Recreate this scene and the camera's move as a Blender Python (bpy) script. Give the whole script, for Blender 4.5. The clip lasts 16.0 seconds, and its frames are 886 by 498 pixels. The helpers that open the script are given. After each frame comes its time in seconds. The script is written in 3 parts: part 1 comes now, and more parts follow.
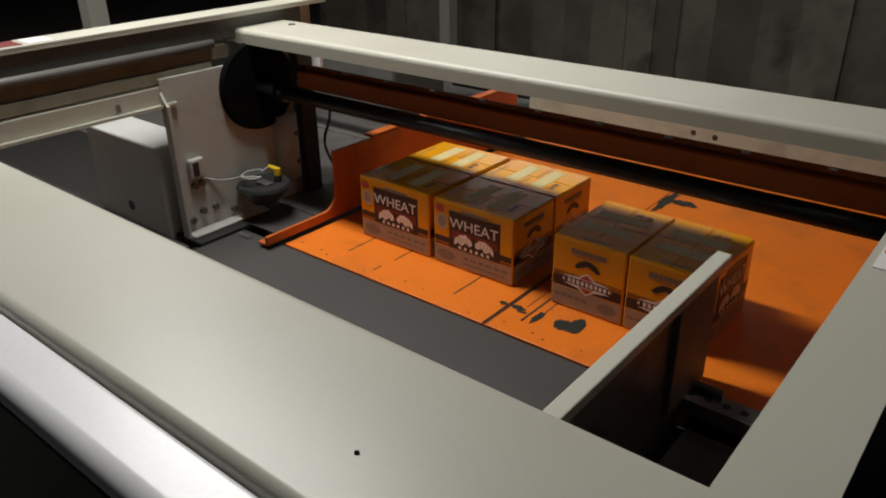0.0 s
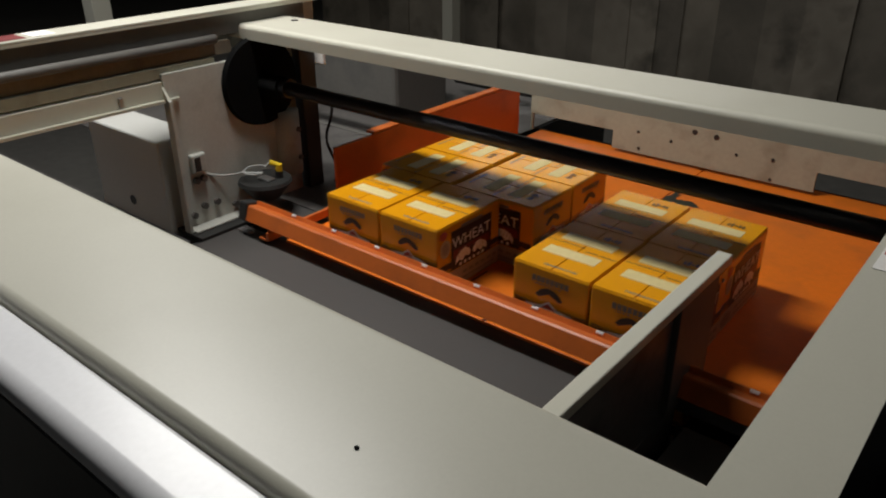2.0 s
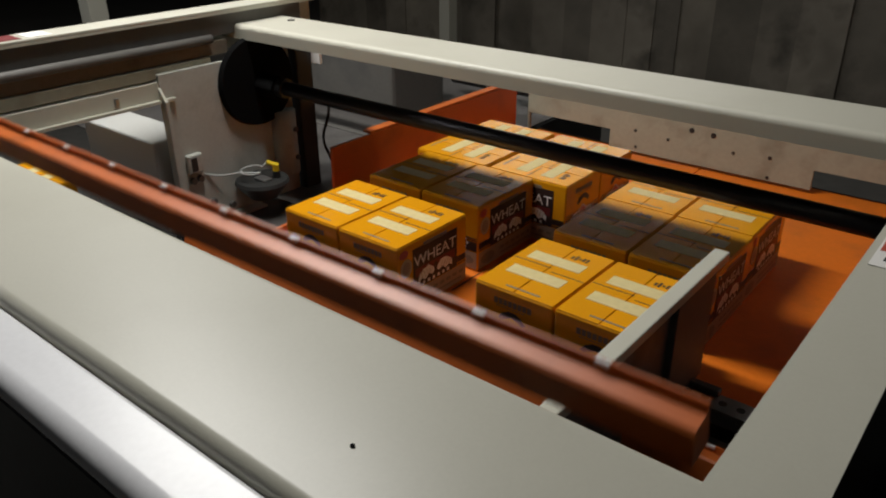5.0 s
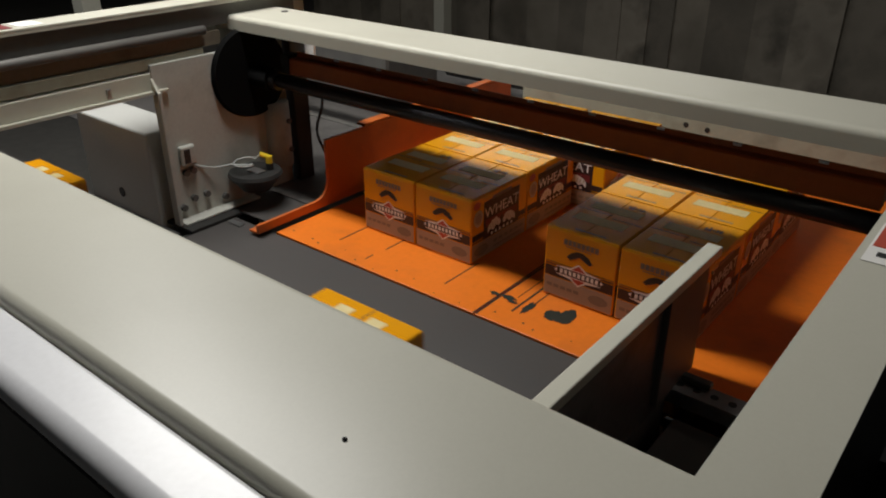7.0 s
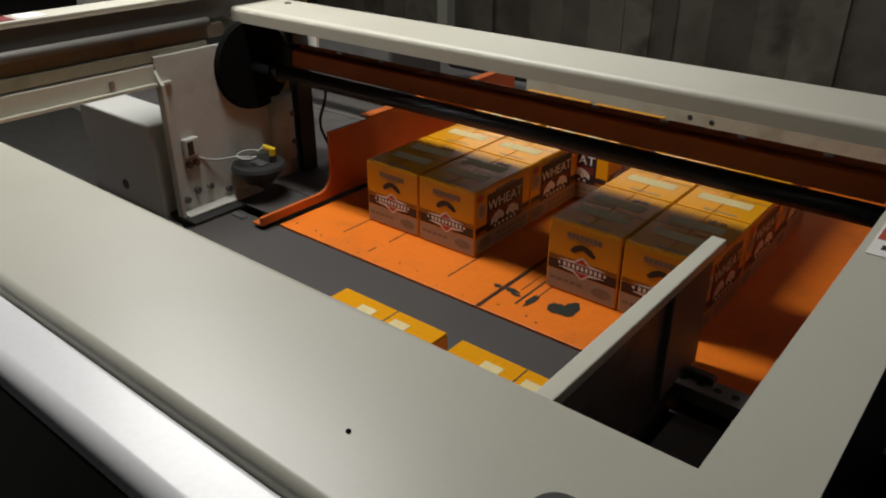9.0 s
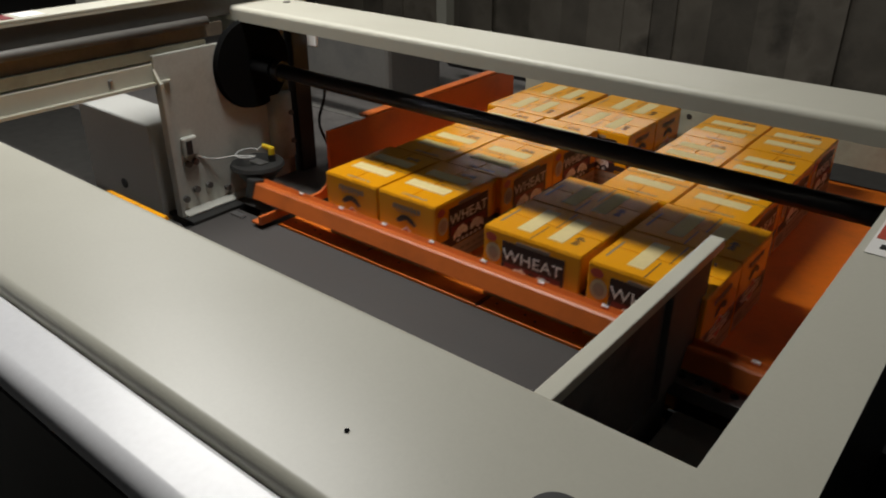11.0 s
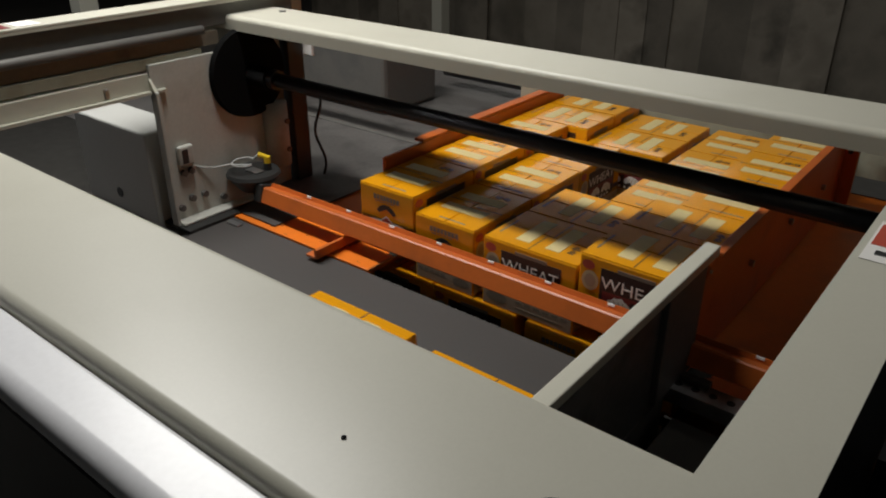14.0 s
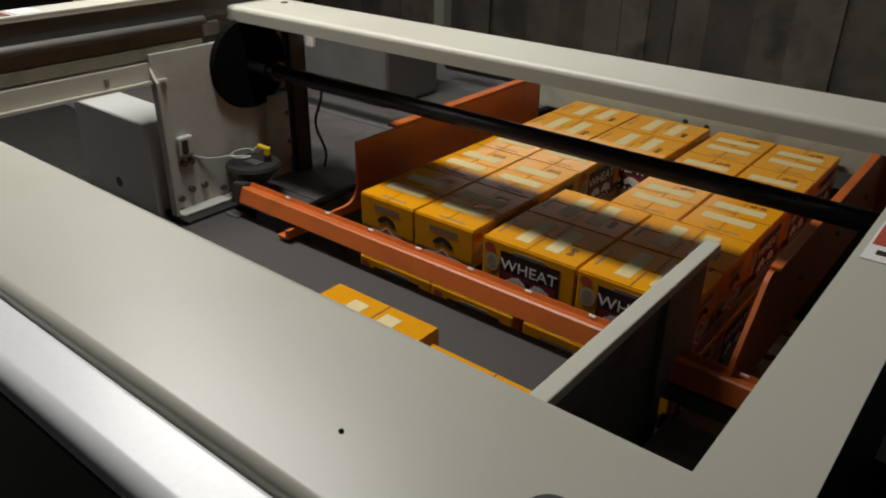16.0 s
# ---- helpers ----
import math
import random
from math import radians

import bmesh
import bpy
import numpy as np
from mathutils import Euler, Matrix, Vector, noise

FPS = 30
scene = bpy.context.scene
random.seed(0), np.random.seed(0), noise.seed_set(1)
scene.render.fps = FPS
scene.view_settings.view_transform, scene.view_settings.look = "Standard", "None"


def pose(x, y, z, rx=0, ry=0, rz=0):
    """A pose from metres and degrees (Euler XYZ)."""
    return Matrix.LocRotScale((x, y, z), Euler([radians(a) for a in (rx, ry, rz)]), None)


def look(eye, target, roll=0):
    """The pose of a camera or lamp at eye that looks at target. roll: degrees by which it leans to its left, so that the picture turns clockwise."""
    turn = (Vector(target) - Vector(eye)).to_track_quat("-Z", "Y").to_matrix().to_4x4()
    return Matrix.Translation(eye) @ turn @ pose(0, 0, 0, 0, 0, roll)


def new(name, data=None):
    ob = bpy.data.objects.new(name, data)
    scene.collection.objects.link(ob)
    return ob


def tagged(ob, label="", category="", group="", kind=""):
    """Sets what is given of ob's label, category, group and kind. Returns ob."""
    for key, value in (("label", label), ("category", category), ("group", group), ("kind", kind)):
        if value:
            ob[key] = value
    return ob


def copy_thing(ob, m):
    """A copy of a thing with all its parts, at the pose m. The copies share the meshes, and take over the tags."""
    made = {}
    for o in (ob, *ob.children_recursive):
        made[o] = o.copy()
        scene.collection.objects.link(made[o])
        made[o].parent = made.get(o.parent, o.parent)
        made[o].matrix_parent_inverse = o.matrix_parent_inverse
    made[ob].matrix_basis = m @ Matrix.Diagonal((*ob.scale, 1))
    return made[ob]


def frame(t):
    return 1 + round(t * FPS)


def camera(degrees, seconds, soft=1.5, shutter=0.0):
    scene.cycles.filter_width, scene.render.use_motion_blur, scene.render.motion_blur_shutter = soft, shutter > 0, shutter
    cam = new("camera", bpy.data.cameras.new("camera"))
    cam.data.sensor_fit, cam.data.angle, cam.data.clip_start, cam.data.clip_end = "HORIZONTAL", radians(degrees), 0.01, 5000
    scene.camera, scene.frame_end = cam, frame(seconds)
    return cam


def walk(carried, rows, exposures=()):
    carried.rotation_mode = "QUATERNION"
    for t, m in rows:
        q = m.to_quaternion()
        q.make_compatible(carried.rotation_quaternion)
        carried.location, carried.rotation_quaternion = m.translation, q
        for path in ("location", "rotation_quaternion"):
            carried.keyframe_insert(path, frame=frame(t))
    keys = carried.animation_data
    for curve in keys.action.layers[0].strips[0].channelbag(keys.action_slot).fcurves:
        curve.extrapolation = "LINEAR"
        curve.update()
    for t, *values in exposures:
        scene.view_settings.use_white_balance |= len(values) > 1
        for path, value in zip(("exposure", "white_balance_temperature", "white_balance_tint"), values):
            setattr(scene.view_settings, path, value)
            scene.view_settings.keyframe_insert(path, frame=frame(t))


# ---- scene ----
cam = camera(60.2, 16.0, soft=2.0, shutter=0.5)
PATH = [
    (0, (1.389, -1.385, 1.688), (0.245, 0.001, 0.809), -0.8),
    (0.5, (1.388, -1.385, 1.688), (0.245, -0.001, 0.805), -0.6),
    (1, (1.389, -1.385, 1.686), (0.25, -0.002, 0.798), -0.1),
    (1.5, (1.391, -1.385, 1.688), (0.247, -0.004, 0.801), -0.4),
    (2, (1.39, -1.387, 1.689), (0.247, -0.005, 0.804), -0.3),
    (2.5, (1.391, -1.386, 1.689), (0.25, -0.002, 0.806), -0.4),
    (3, (1.392, -1.384, 1.688), (0.252, 0.001, 0.804), -0.4),
    (3.5, (1.393, -1.384, 1.687), (0.251, 0.001, 0.806), -0.6),
    (4, (1.393, -1.385, 1.687), (0.248, -0.001, 0.808), -0.8),
    (6.5, (1.391, -1.386, 1.686), (0.265, 0.001, 0.787), 0.1),
    (7, (1.391, -1.384, 1.686), (0.27, 0.005, 0.785), 0.0),
    (7.5, (1.389, -1.384, 1.684), (0.272, 0.004, 0.776), 0.1),
    (8, (1.39, -1.383, 1.683), (0.273, 0.003, 0.771), 0.2),
    (8.5, (1.391, -1.384, 1.685), (0.271, -0.004, 0.768), 0.1),
    (9, (1.39, -1.384, 1.685), (0.268, -0.006, 0.767), 0.0),
    (11.5, (1.39, -1.383, 1.685), (0.271, -0.005, 0.763), 0.0),
    (12, (1.39, -1.383, 1.685), (0.273, -0.005, 0.762), -0.1),
    (12.5, (1.39, -1.383, 1.683), (0.273, -0.003, 0.764), -0.0),
    (13, (1.392, -1.383, 1.684), (0.274, 0.001, 0.771), 0.1),
    (13.5, (1.391, -1.382, 1.684), (0.271, 0.004, 0.776), 0.0),
    (14, (1.391, -1.385, 1.684), (0.273, 0.008, 0.784), -0.0),
    (14.5, (1.389, -1.384, 1.684), (0.272, 0.009, 0.783), 0.3),
    (15, (1.39, -1.383, 1.682), (0.276, 0.009, 0.776), 0.5),
    (15.5, (1.392, -1.384, 1.683), (0.279, 0.008, 0.776), 0.5),
    (16, (1.388, -1.383, 1.682), (0.277, 0.006, 0.769), 0.8),
]
walk(cam, [(t, look(eye, target, roll)) for t, eye, target, roll in PATH])

# ---- light ----
world = bpy.data.worlds.new("hall_world")
scene.world = world
world.use_nodes = True
world.node_tree.nodes["Background"].inputs["Color"].default_value = (0.55, 0.57, 0.52, 1)
world.node_tree.nodes["Background"].inputs["Strength"].default_value = 0.022


def area_lamp(x, y, z, sx, sy, watts, tint=(1.0, 0.985, 0.95)):
    data = bpy.data.lights.new("area_lamp", "AREA")
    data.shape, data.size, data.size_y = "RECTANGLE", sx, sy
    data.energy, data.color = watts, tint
    lamp = new("area_lamp", data)
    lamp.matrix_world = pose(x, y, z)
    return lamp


area_lamp(-0.60, -0.19, 2.95, 1.5, 0.20, 60)        # tube fitting hung over the machine
# two unseen lamps added as background fill for hall and curtain
area_lamp(-4.2, 1.6, 4.38, 1.2, 0.3, 14)
area_lamp(2.4, 3.9, 4.38, 1.2, 0.3, 9)
rear = area_lamp(-1.5, 4.9, 2.45, 3.2, 0.30, 7)    # tube fitting by the curtain
rear.matrix_world = look((-1.5, 4.9, 2.45), (0.2, 0.8, 1.0))
trim_fill = area_lamp(-5.6, -2.3, 2.1, 2.4, 1.2, 15, (0.93, 0.96, 1.0))    # unseen fill light added for the sheen on the front trim
trim_fill.matrix_world = look((-5.6, -2.3, 2.1), (0.3, -1.2, 1.28))
infeed_tube = area_lamp(-4.3, -0.60, 2.52, 0.35, 0.35, 8, (0.95, 0.97, 1.0))    # fitting over the infeed
infeed_tube.matrix_world = look((-4.3, -0.60, 2.52), (0.2, -1.1, 1.28))
scene.view_settings.exposure = 0.0


# ---- materials ----
def material(name, colour, rough=0.5, metal=0.0, grain=40.0, vary=0.12, bump=0.05, stain=None, amount=0.0, per_object=0.0, spots=3.0, coat=0.0, shine=0.5):
    m = bpy.data.materials.new(name)
    m.use_nodes = True
    nt = m.node_tree
    b = nt.nodes["Principled BSDF"]
    b.inputs["Roughness"].default_value, b.inputs["Metallic"].default_value = rough, metal
    b.inputs["Coat Weight"].default_value = coat
    b.inputs["Specular IOR Level"].default_value = shine
    co = nt.nodes.new("ShaderNodeTexCoord")
    fine, broad = nt.nodes.new("ShaderNodeTexNoise"), nt.nodes.new("ShaderNodeTexNoise")
    fine.inputs["Scale"].default_value, fine.inputs["Detail"].default_value = grain, 4
    broad.inputs["Scale"].default_value, broad.inputs["Detail"].default_value = spots, 5
    for n in (fine, broad):
        nt.links.new(co.outputs["Object"], n.inputs["Vector"])
    add = nt.nodes.new("ShaderNodeMath")
    add.operation = "ADD"
    nt.links.new(fine.outputs["Fac"], add.inputs[0])
    nt.links.new(broad.outputs["Fac"], add.inputs[1])
    rng = nt.nodes.new("ShaderNodeMapRange")
    rng.inputs["From Min"].default_value, rng.inputs["From Max"].default_value = 0.6, 1.4
    rng.inputs["To Min"].default_value, rng.inputs["To Max"].default_value = 1 - vary, 1 + vary
    nt.links.new(add.outputs[0], rng.inputs["Value"])
    hsv = nt.nodes.new("ShaderNodeHueSaturation")
    hsv.inputs["Color"].default_value = (*colour, 1)
    nt.links.new(rng.outputs[0], hsv.inputs["Value"])
    out = hsv.outputs["Color"]
    if per_object:
        info, mul, r2 = nt.nodes.new("ShaderNodeObjectInfo"), nt.nodes.new("ShaderNodeMath"), nt.nodes.new("ShaderNodeMapRange")
        r2.inputs["To Min"].default_value, r2.inputs["To Max"].default_value = 1 - per_object, 1 + per_object
        mul.operation = "MULTIPLY"
        nt.links.new(info.outputs["Random"], r2.inputs["Value"])
        nt.links.new(r2.outputs[0], mul.inputs[0])
        nt.links.new(rng.outputs[0], mul.inputs[1])
        nt.links.new(mul.outputs[0], hsv.inputs["Value"])
    if stain:
        spot, ramp, mix = nt.nodes.new("ShaderNodeTexNoise"), nt.nodes.new("ShaderNodeMapRange"), nt.nodes.new("ShaderNodeMix")
        spot.inputs["Scale"].default_value, spot.inputs["Detail"].default_value = spots * 2.3, 7
        nt.links.new(co.outputs["Object"], spot.inputs["Vector"])
        ramp.inputs["From Min"].default_value, ramp.inputs["From Max"].default_value = 0.52, 0.72
        ramp.inputs["To Max"].default_value = amount
        nt.links.new(spot.outputs["Fac"], ramp.inputs["Value"])
        mix.data_type = "RGBA"
        mix.inputs["B"].default_value = (*stain, 1)
        nt.links.new(ramp.outputs[0], mix.inputs["Factor"])
        nt.links.new(out, mix.inputs["A"])
        out = mix.outputs["Result"]
    nt.links.new(out, b.inputs["Base Color"])
    rr = nt.nodes.new("ShaderNodeMapRange")
    rr.inputs["To Min"].default_value, rr.inputs["To Max"].default_value = max(0.04, rough - 0.08), min(1, rough + 0.08)
    nt.links.new(broad.outputs["Fac"], rr.inputs["Value"])
    nt.links.new(rr.outputs[0], b.inputs["Roughness"])
    if bump:
        bp = nt.nodes.new("ShaderNodeBump")
        bp.inputs["Strength"].default_value, bp.inputs["Distance"].default_value = bump, 0.002
        nt.links.new(fine.outputs["Fac"], bp.inputs["Height"])
        nt.links.new(bp.outputs[0], b.inputs["Normal"])
    return m


BEIGE = material("beige_enamel", (0.54, 0.525, 0.44), 0.36, grain=260, vary=0.03, bump=0.03, shine=0.36, stain=(0.30, 0.27, 0.2), amount=0.12, spots=2.0)
DUSTY = material("dusty_beige_enamel", (0.50, 0.50, 0.45), 0.5, grain=120, vary=0.08, bump=0.05, stain=(0.2, 0.18, 0.15), amount=0.35, spots=5.0)
EDGE = material("white_enamel", (0.88, 0.88, 0.90), 0.32, metal=0.0, grain=150, vary=0.04, bump=0.03)
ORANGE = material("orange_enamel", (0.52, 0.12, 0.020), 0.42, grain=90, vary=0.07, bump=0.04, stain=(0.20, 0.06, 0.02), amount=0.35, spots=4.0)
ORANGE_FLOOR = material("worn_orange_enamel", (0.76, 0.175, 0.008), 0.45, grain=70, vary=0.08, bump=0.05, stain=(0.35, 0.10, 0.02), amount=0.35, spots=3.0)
# beige darkened and greened to offset orange bounce at the back stop; random stains
OLIVE = material("stained_olive_enamel", (0.33, 0.33, 0.25), 0.55, grain=60, vary=0.1, bump=0.05, stain=(0.14, 0.12, 0.08), amount=0.5, spots=4.0)
GREASE = material("black_grease", (0.018, 0.022, 0.016), 0.5, grain=60, vary=0.3)
DECK = material("grey_slide_plastic", (0.055, 0.050, 0.047), 0.55, grain=150, vary=0.06, bump=0.06, stain=(0.05, 0.05, 0.05), amount=0.4)
# deeper than plain black: the beam's shade on the drive wheel is included
PITCH = material("pitch_black", (0.004, 0.004, 0.004), 0.95, grain=80, vary=0.2, shine=0.1)
BLACK = material("black_paint", (0.022, 0.022, 0.021), 0.5, grain=80, vary=0.2)
DIRTY = material("oily_dark_steel", (0.12, 0.112, 0.105), 0.45, metal=0.1, grain=60, vary=0.25, stain=(0.015, 0.013, 0.012), amount=0.8)
STEEL = material("galvanised_steel", (0.42, 0.42, 0.42), 0.35, metal=0.9, grain=90, vary=0.12)
SHAFT = material("blackened_steel_shaft", (0.06, 0.058, 0.06), 0.38, metal=0.7, grain=60, vary=0.15)
BROWN = material("rust_brown_strip", (0.20, 0.16, 0.115), 0.6, grain=70, vary=0.15, stain=(0.05, 0.04, 0.03), amount=0.6)
DULL = material("dull_grey_paint", (0.115, 0.109, 0.098), 0.55, grain=60, vary=0.1, stain=(0.06, 0.06, 0.06), amount=0.5)
GREYBOX = material("light_grey_enamel", (0.50, 0.50, 0.47), 0.42, grain=120, vary=0.05)
YELLOW = material("yellow_board", (0.74, 0.315, 0.006), 0.19, grain=200, vary=0.04, bump=0.03, per_object=0.05)
KRAFT = material("grey_kraft_print", (0.33, 0.25, 0.18), 0.6, grain=200, vary=0.06)
INK = material("dark_brown_ink", (0.030, 0.014, 0.012), 0.5, grain=100, vary=0.1)
MAROON = material("maroon_ink", (0.16, 0.02, 0.02), 0.5, grain=100, vary=0.1)
RED = material("red_ink", (0.45, 0.07, 0.04), 0.5, grain=100, vary=0.1)
CREAM = material("cream_print", (0.78, 0.70, 0.52), 0.55, grain=160, vary=0.06)
WHITE = material("white_print", (0.82, 0.80, 0.76), 0.5, grain=160, vary=0.04)
SLATE = material("faint_print", (0.20, 0.16, 0.12), 0.6, grain=120, vary=0.1)
GLUE = material("pale_paper_patch", (0.66, 0.54, 0.26), 0.6, grain=70, vary=0.12)
MEDAL = material("medallion_print", (0.48, 0.40, 0.24), 0.5, grain=90, vary=0.15)
PLUG = material("yellow_plastic", (0.75, 0.55, 0.02), 0.4, grain=60, vary=0.06)
CABLE = material("grey_cable", (0.40, 0.40, 0.38), 0.5, grain=60, vary=0.06)
CURTAIN = material("dark_curtain_plastic", (0.25, 0.22, 0.175), 0.45, grain=3, vary=0.4, bump=0.1, spots=1.3, stain=(0.08, 0.07, 0.055), amount=0.8, per_object=0.3)
CONCRETE = material("dark_concrete", (0.10, 0.095, 0.085), 0.8, grain=12, vary=0.2, bump=0.2, spots=1.2)
CEILING = material("dark_ceiling", (0.16, 0.16, 0.15), 0.8, grain=10, vary=0.15)
WOOD = material("pallet_wood", (0.36, 0.24, 0.13), 0.75, grain=30, vary=0.2, bump=0.2)


# ---- building helpers ----
def part(name, bm, mat, parent=None, label="", smooth=False):
    me = bpy.data.meshes.new(name)
    bm.normal_update()
    bm.to_mesh(me)
    bm.free()
    for m in (mat if isinstance(mat, (list, tuple)) else [mat]):
        me.materials.append(m)
    if smooth:
        for p in me.polygons:
            p.use_smooth = True
    ob = new(name, me)
    if parent:
        ob.parent = parent
    if label:
        ob["label"] = label
    return ob


def thing(name, label, category, at=(0, 0, 0), group="", kind=""):
    ob = new(name)
    ob.location = at
    return tagged(ob, label, category, group, kind)


def box(bm, x0, x1, y0, y1, z0, z1, bevel=0.0, mat=0, segments=2):
    made = bmesh.ops.create_cube(bm, size=1, matrix=Matrix.LocRotScale(((x0 + x1) / 2, (y0 + y1) / 2, (z0 + z1) / 2), None, (x1 - x0, y1 - y0, z1 - z0)))
    vs = set(made["verts"])
    if bevel:
        es = list({e for v in vs for e in v.link_edges})
        done = bmesh.ops.bevel(bm, geom=es, offset=bevel, segments=segments, affect="EDGES", profile=0.5)
        fs = done["faces"]
        vs |= {v for f in fs for v in f.verts}
    for f in {f for v in vs if v.is_valid for f in v.link_faces}:
        f.material_index = mat
    return bm


def boxed(*a, bevel=0.0):
    return box(bmesh.new(), *a, bevel=bevel)


def rod(bm, a, b, r, r2=None, n=20, mat=0, cap=True):
    a, b = Vector(a), Vector(b)
    turn = (b - a).to_track_quat("Z", "Y").to_matrix().to_4x4()
    made = bmesh.ops.create_cone(bm, cap_ends=cap, segments=n, radius1=r, radius2=r if r2 is None else r2, depth=(b - a).length,
                                 matrix=Matrix.Translation((a + b) / 2) @ turn)
    for f in {f for v in made["verts"] for f in v.link_faces}:
        f.material_index = mat
    return bm


def profile_x(points, x0, x1, mat=0, bm=None, closed=True):
    """A section given in y and z, drawn out along x."""
    bm = bm or bmesh.new()
    a = [bm.verts.new((x0, y, z)) for y, z in points]
    b = [bm.verts.new((x1, y, z)) for y, z in points]
    n = len(points)
    for i in range(n if closed else n - 1):
        j = (i + 1) % n
        bm.faces.new((a[i], a[j], b[j], b[i])).material_index = mat
    if closed:
        bm.faces.new(a[::-1]).material_index = mat
        bm.faces.new(b).material_index = mat
    bmesh.ops.recalc_face_normals(bm, faces=bm.faces)
    return bm


def swept(points, r, n=8, bm=None):
    """A round cable through points."""
    bm = bm or bmesh.new()
    pts = [Vector(p) for p in points]
    rings = []
    for i, p in enumerate(pts):
        d = (pts[min(i + 1, len(pts) - 1)] - pts[max(i - 1, 0)]).normalized()
        q = d.to_track_quat("Z", "Y")
        rings.append([bm.verts.new(p + q @ Vector((r * math.cos(k * math.tau / n), r * math.sin(k * math.tau / n), 0))) for k in range(n)])
    for s, t in zip(rings, rings[1:]):
        for k in range(n):
            bm.faces.new((s[k], s[(k + 1) % n], t[(k + 1) % n], t[k]))
    return bm


def arc(cy, cz, r, a0, a1, n):
    return [(cy + r * math.cos(radians(a0 + (a1 - a0) * i / n)), cz + r * math.sin(radians(a0 + (a1 - a0) * i / n))) for i in range(n + 1)]


# ---- hall ----
TOP = 1.283     # level of the frame's top sheets
BED = 0.706     # level on which the cartons slide
tagged(part("floor", boxed(-13, 9, -8, 12, -0.2, 0.0), CONCRETE), "dark stained concrete hall floor", "floor", kind="structure")
tagged(part("ceiling", boxed(-13, 9, -8, 12, 4.4, 4.6), CEILING), "dark painted hall ceiling", "ceiling", kind="structure")
tagged(part("wall_south", boxed(-13, 9, -8.2, -8, 0, 4.4), CONCRETE), "dark hall wall", "wall", kind="structure")
tagged(part("wall_north", boxed(-13, 9, 12, 12.2, 0, 4.4), CONCRETE), "dark hall wall", "wall", kind="structure")
tagged(part("wall_west", boxed(-13.2, -13, -8, 12, 0, 4.4), CONCRETE), "dark hall wall", "wall", kind="structure")
tagged(part("wall_east", boxed(9, 9.2, -8, 12, 0, 4.4), CONCRETE), "dark hall wall", "wall", kind="structure")

# ---- machine frame ----
NEAR, GROOVE, RIGHT = -0.928, -1.137, 1.267


def front_cover():
    t = thing("front_cover", "beige enamelled sheet steel machine cover with a rounded front edge", "machine cover")
    bm = bmesh.new()
    r = 0.012
    pts = [(NEAR, TOP - 0.05), (NEAR, TOP - r)] + arc(NEAR - r, TOP - r, r, 0, 90, 10)[1:] + [(GROOVE + 0.013, TOP)] + [(GROOVE + 0.013 - 0.013 * math.sin(i * math.pi / 64), TOP - 0.011 + 0.011 * math.cos(i * math.pi / 64)) for i in range(1, 33)] + [(GROOVE, TOP - 0.06)]
    inner = [(y + (0.003 if y < -1.0 else -0.003), z - 0.003) for y, z in pts[::-1]]
    profile_x(pts + inner, -0.72, 1.345, bm=bm)
    part("top_sheet", bm, BEIGE, t, smooth=False)
    r = 0.02
    y1 = GROOVE - 0.003
    zt = TOP - 0.011
    pts = [(y1, TOP - 0.06), (y1, zt - 0.004), (y1 - 0.001, zt - 0.001), (y1 - 0.004, zt)] + arc(y1 - 0.043, zt - r, r, 90, 172, 28)
    inner = [(y + 0.003, z - 0.004) for y, z in pts[::-1]]
    part("front_trim", profile_x(pts + inner, -0.72, 1.345), EDGE, t, "white enamelled rounded front trim")
    part("front_sheet", boxed(-0.72, 1.345, y1 - 0.0635, y1 - 0.060, 0.12, zt - 0.022), BLACK, t, "black front sheet")
    bm = bmesh.new()
    rod(bm, (1.038, -1.069, TOP - 0.001), (1.038, -1.069, TOP + 0.0012), 0.0022, n=12)
    part("screw_hole", bm, PITCH, t)
    bm = bmesh.new()
    rod(bm, (1.212, -1.042, TOP), (1.212, -1.042, TOP + 0.004), 0.022, 0.021, n=28)
    part("cover_plug", bm, BLACK, t, "black plastic plug")
    return t


front_cover()


def side_cover():
    t = thing("side_cover", "narrow beige enamelled side sheet with a warning sticker", "machine cover")
    r = 0.01
    bm = bmesh.new()
    box(bm, RIGHT, 1.345, NEAR - 0.012, 1.5, TOP - 0.004, TOP)
    box(bm, RIGHT, RIGHT + 0.003, NEAR, 1.5, TOP - 0.05, TOP - 0.004)
    part("top_sheet", bm, BEIGE, t)
    for z0, z1 in ((0.0, BED - 0.03), (BED + 0.03, TOP - 0.05)):
        part("side_sheet", boxed(1.318, 1.34, -1.1, 1.5, z0, z1, bevel=0.003), BLACK, t, "black side sheet")
    part("side_sheet", boxed(1.318, 1.34, -1.1, -0.10, BED - 0.03, BED + 0.03), BLACK, t, "black side sheet")
    s = part("sticker", boxed(1.276, 1.312, -0.486, -0.36, TOP + 0.0005, TOP + 0.0012), WHITE, t, "white and red sticker")
    part("sticker_panel", boxed(1.279, 1.309, -0.44, -0.372, TOP + 0.0012, TOP + 0.0018), RED, s)
    part("sticker_mark", boxed(1.288, 1.304, -0.468, -0.455, TOP + 0.0012, TOP + 0.0018), BLACK, s)
    return t


side_cover()


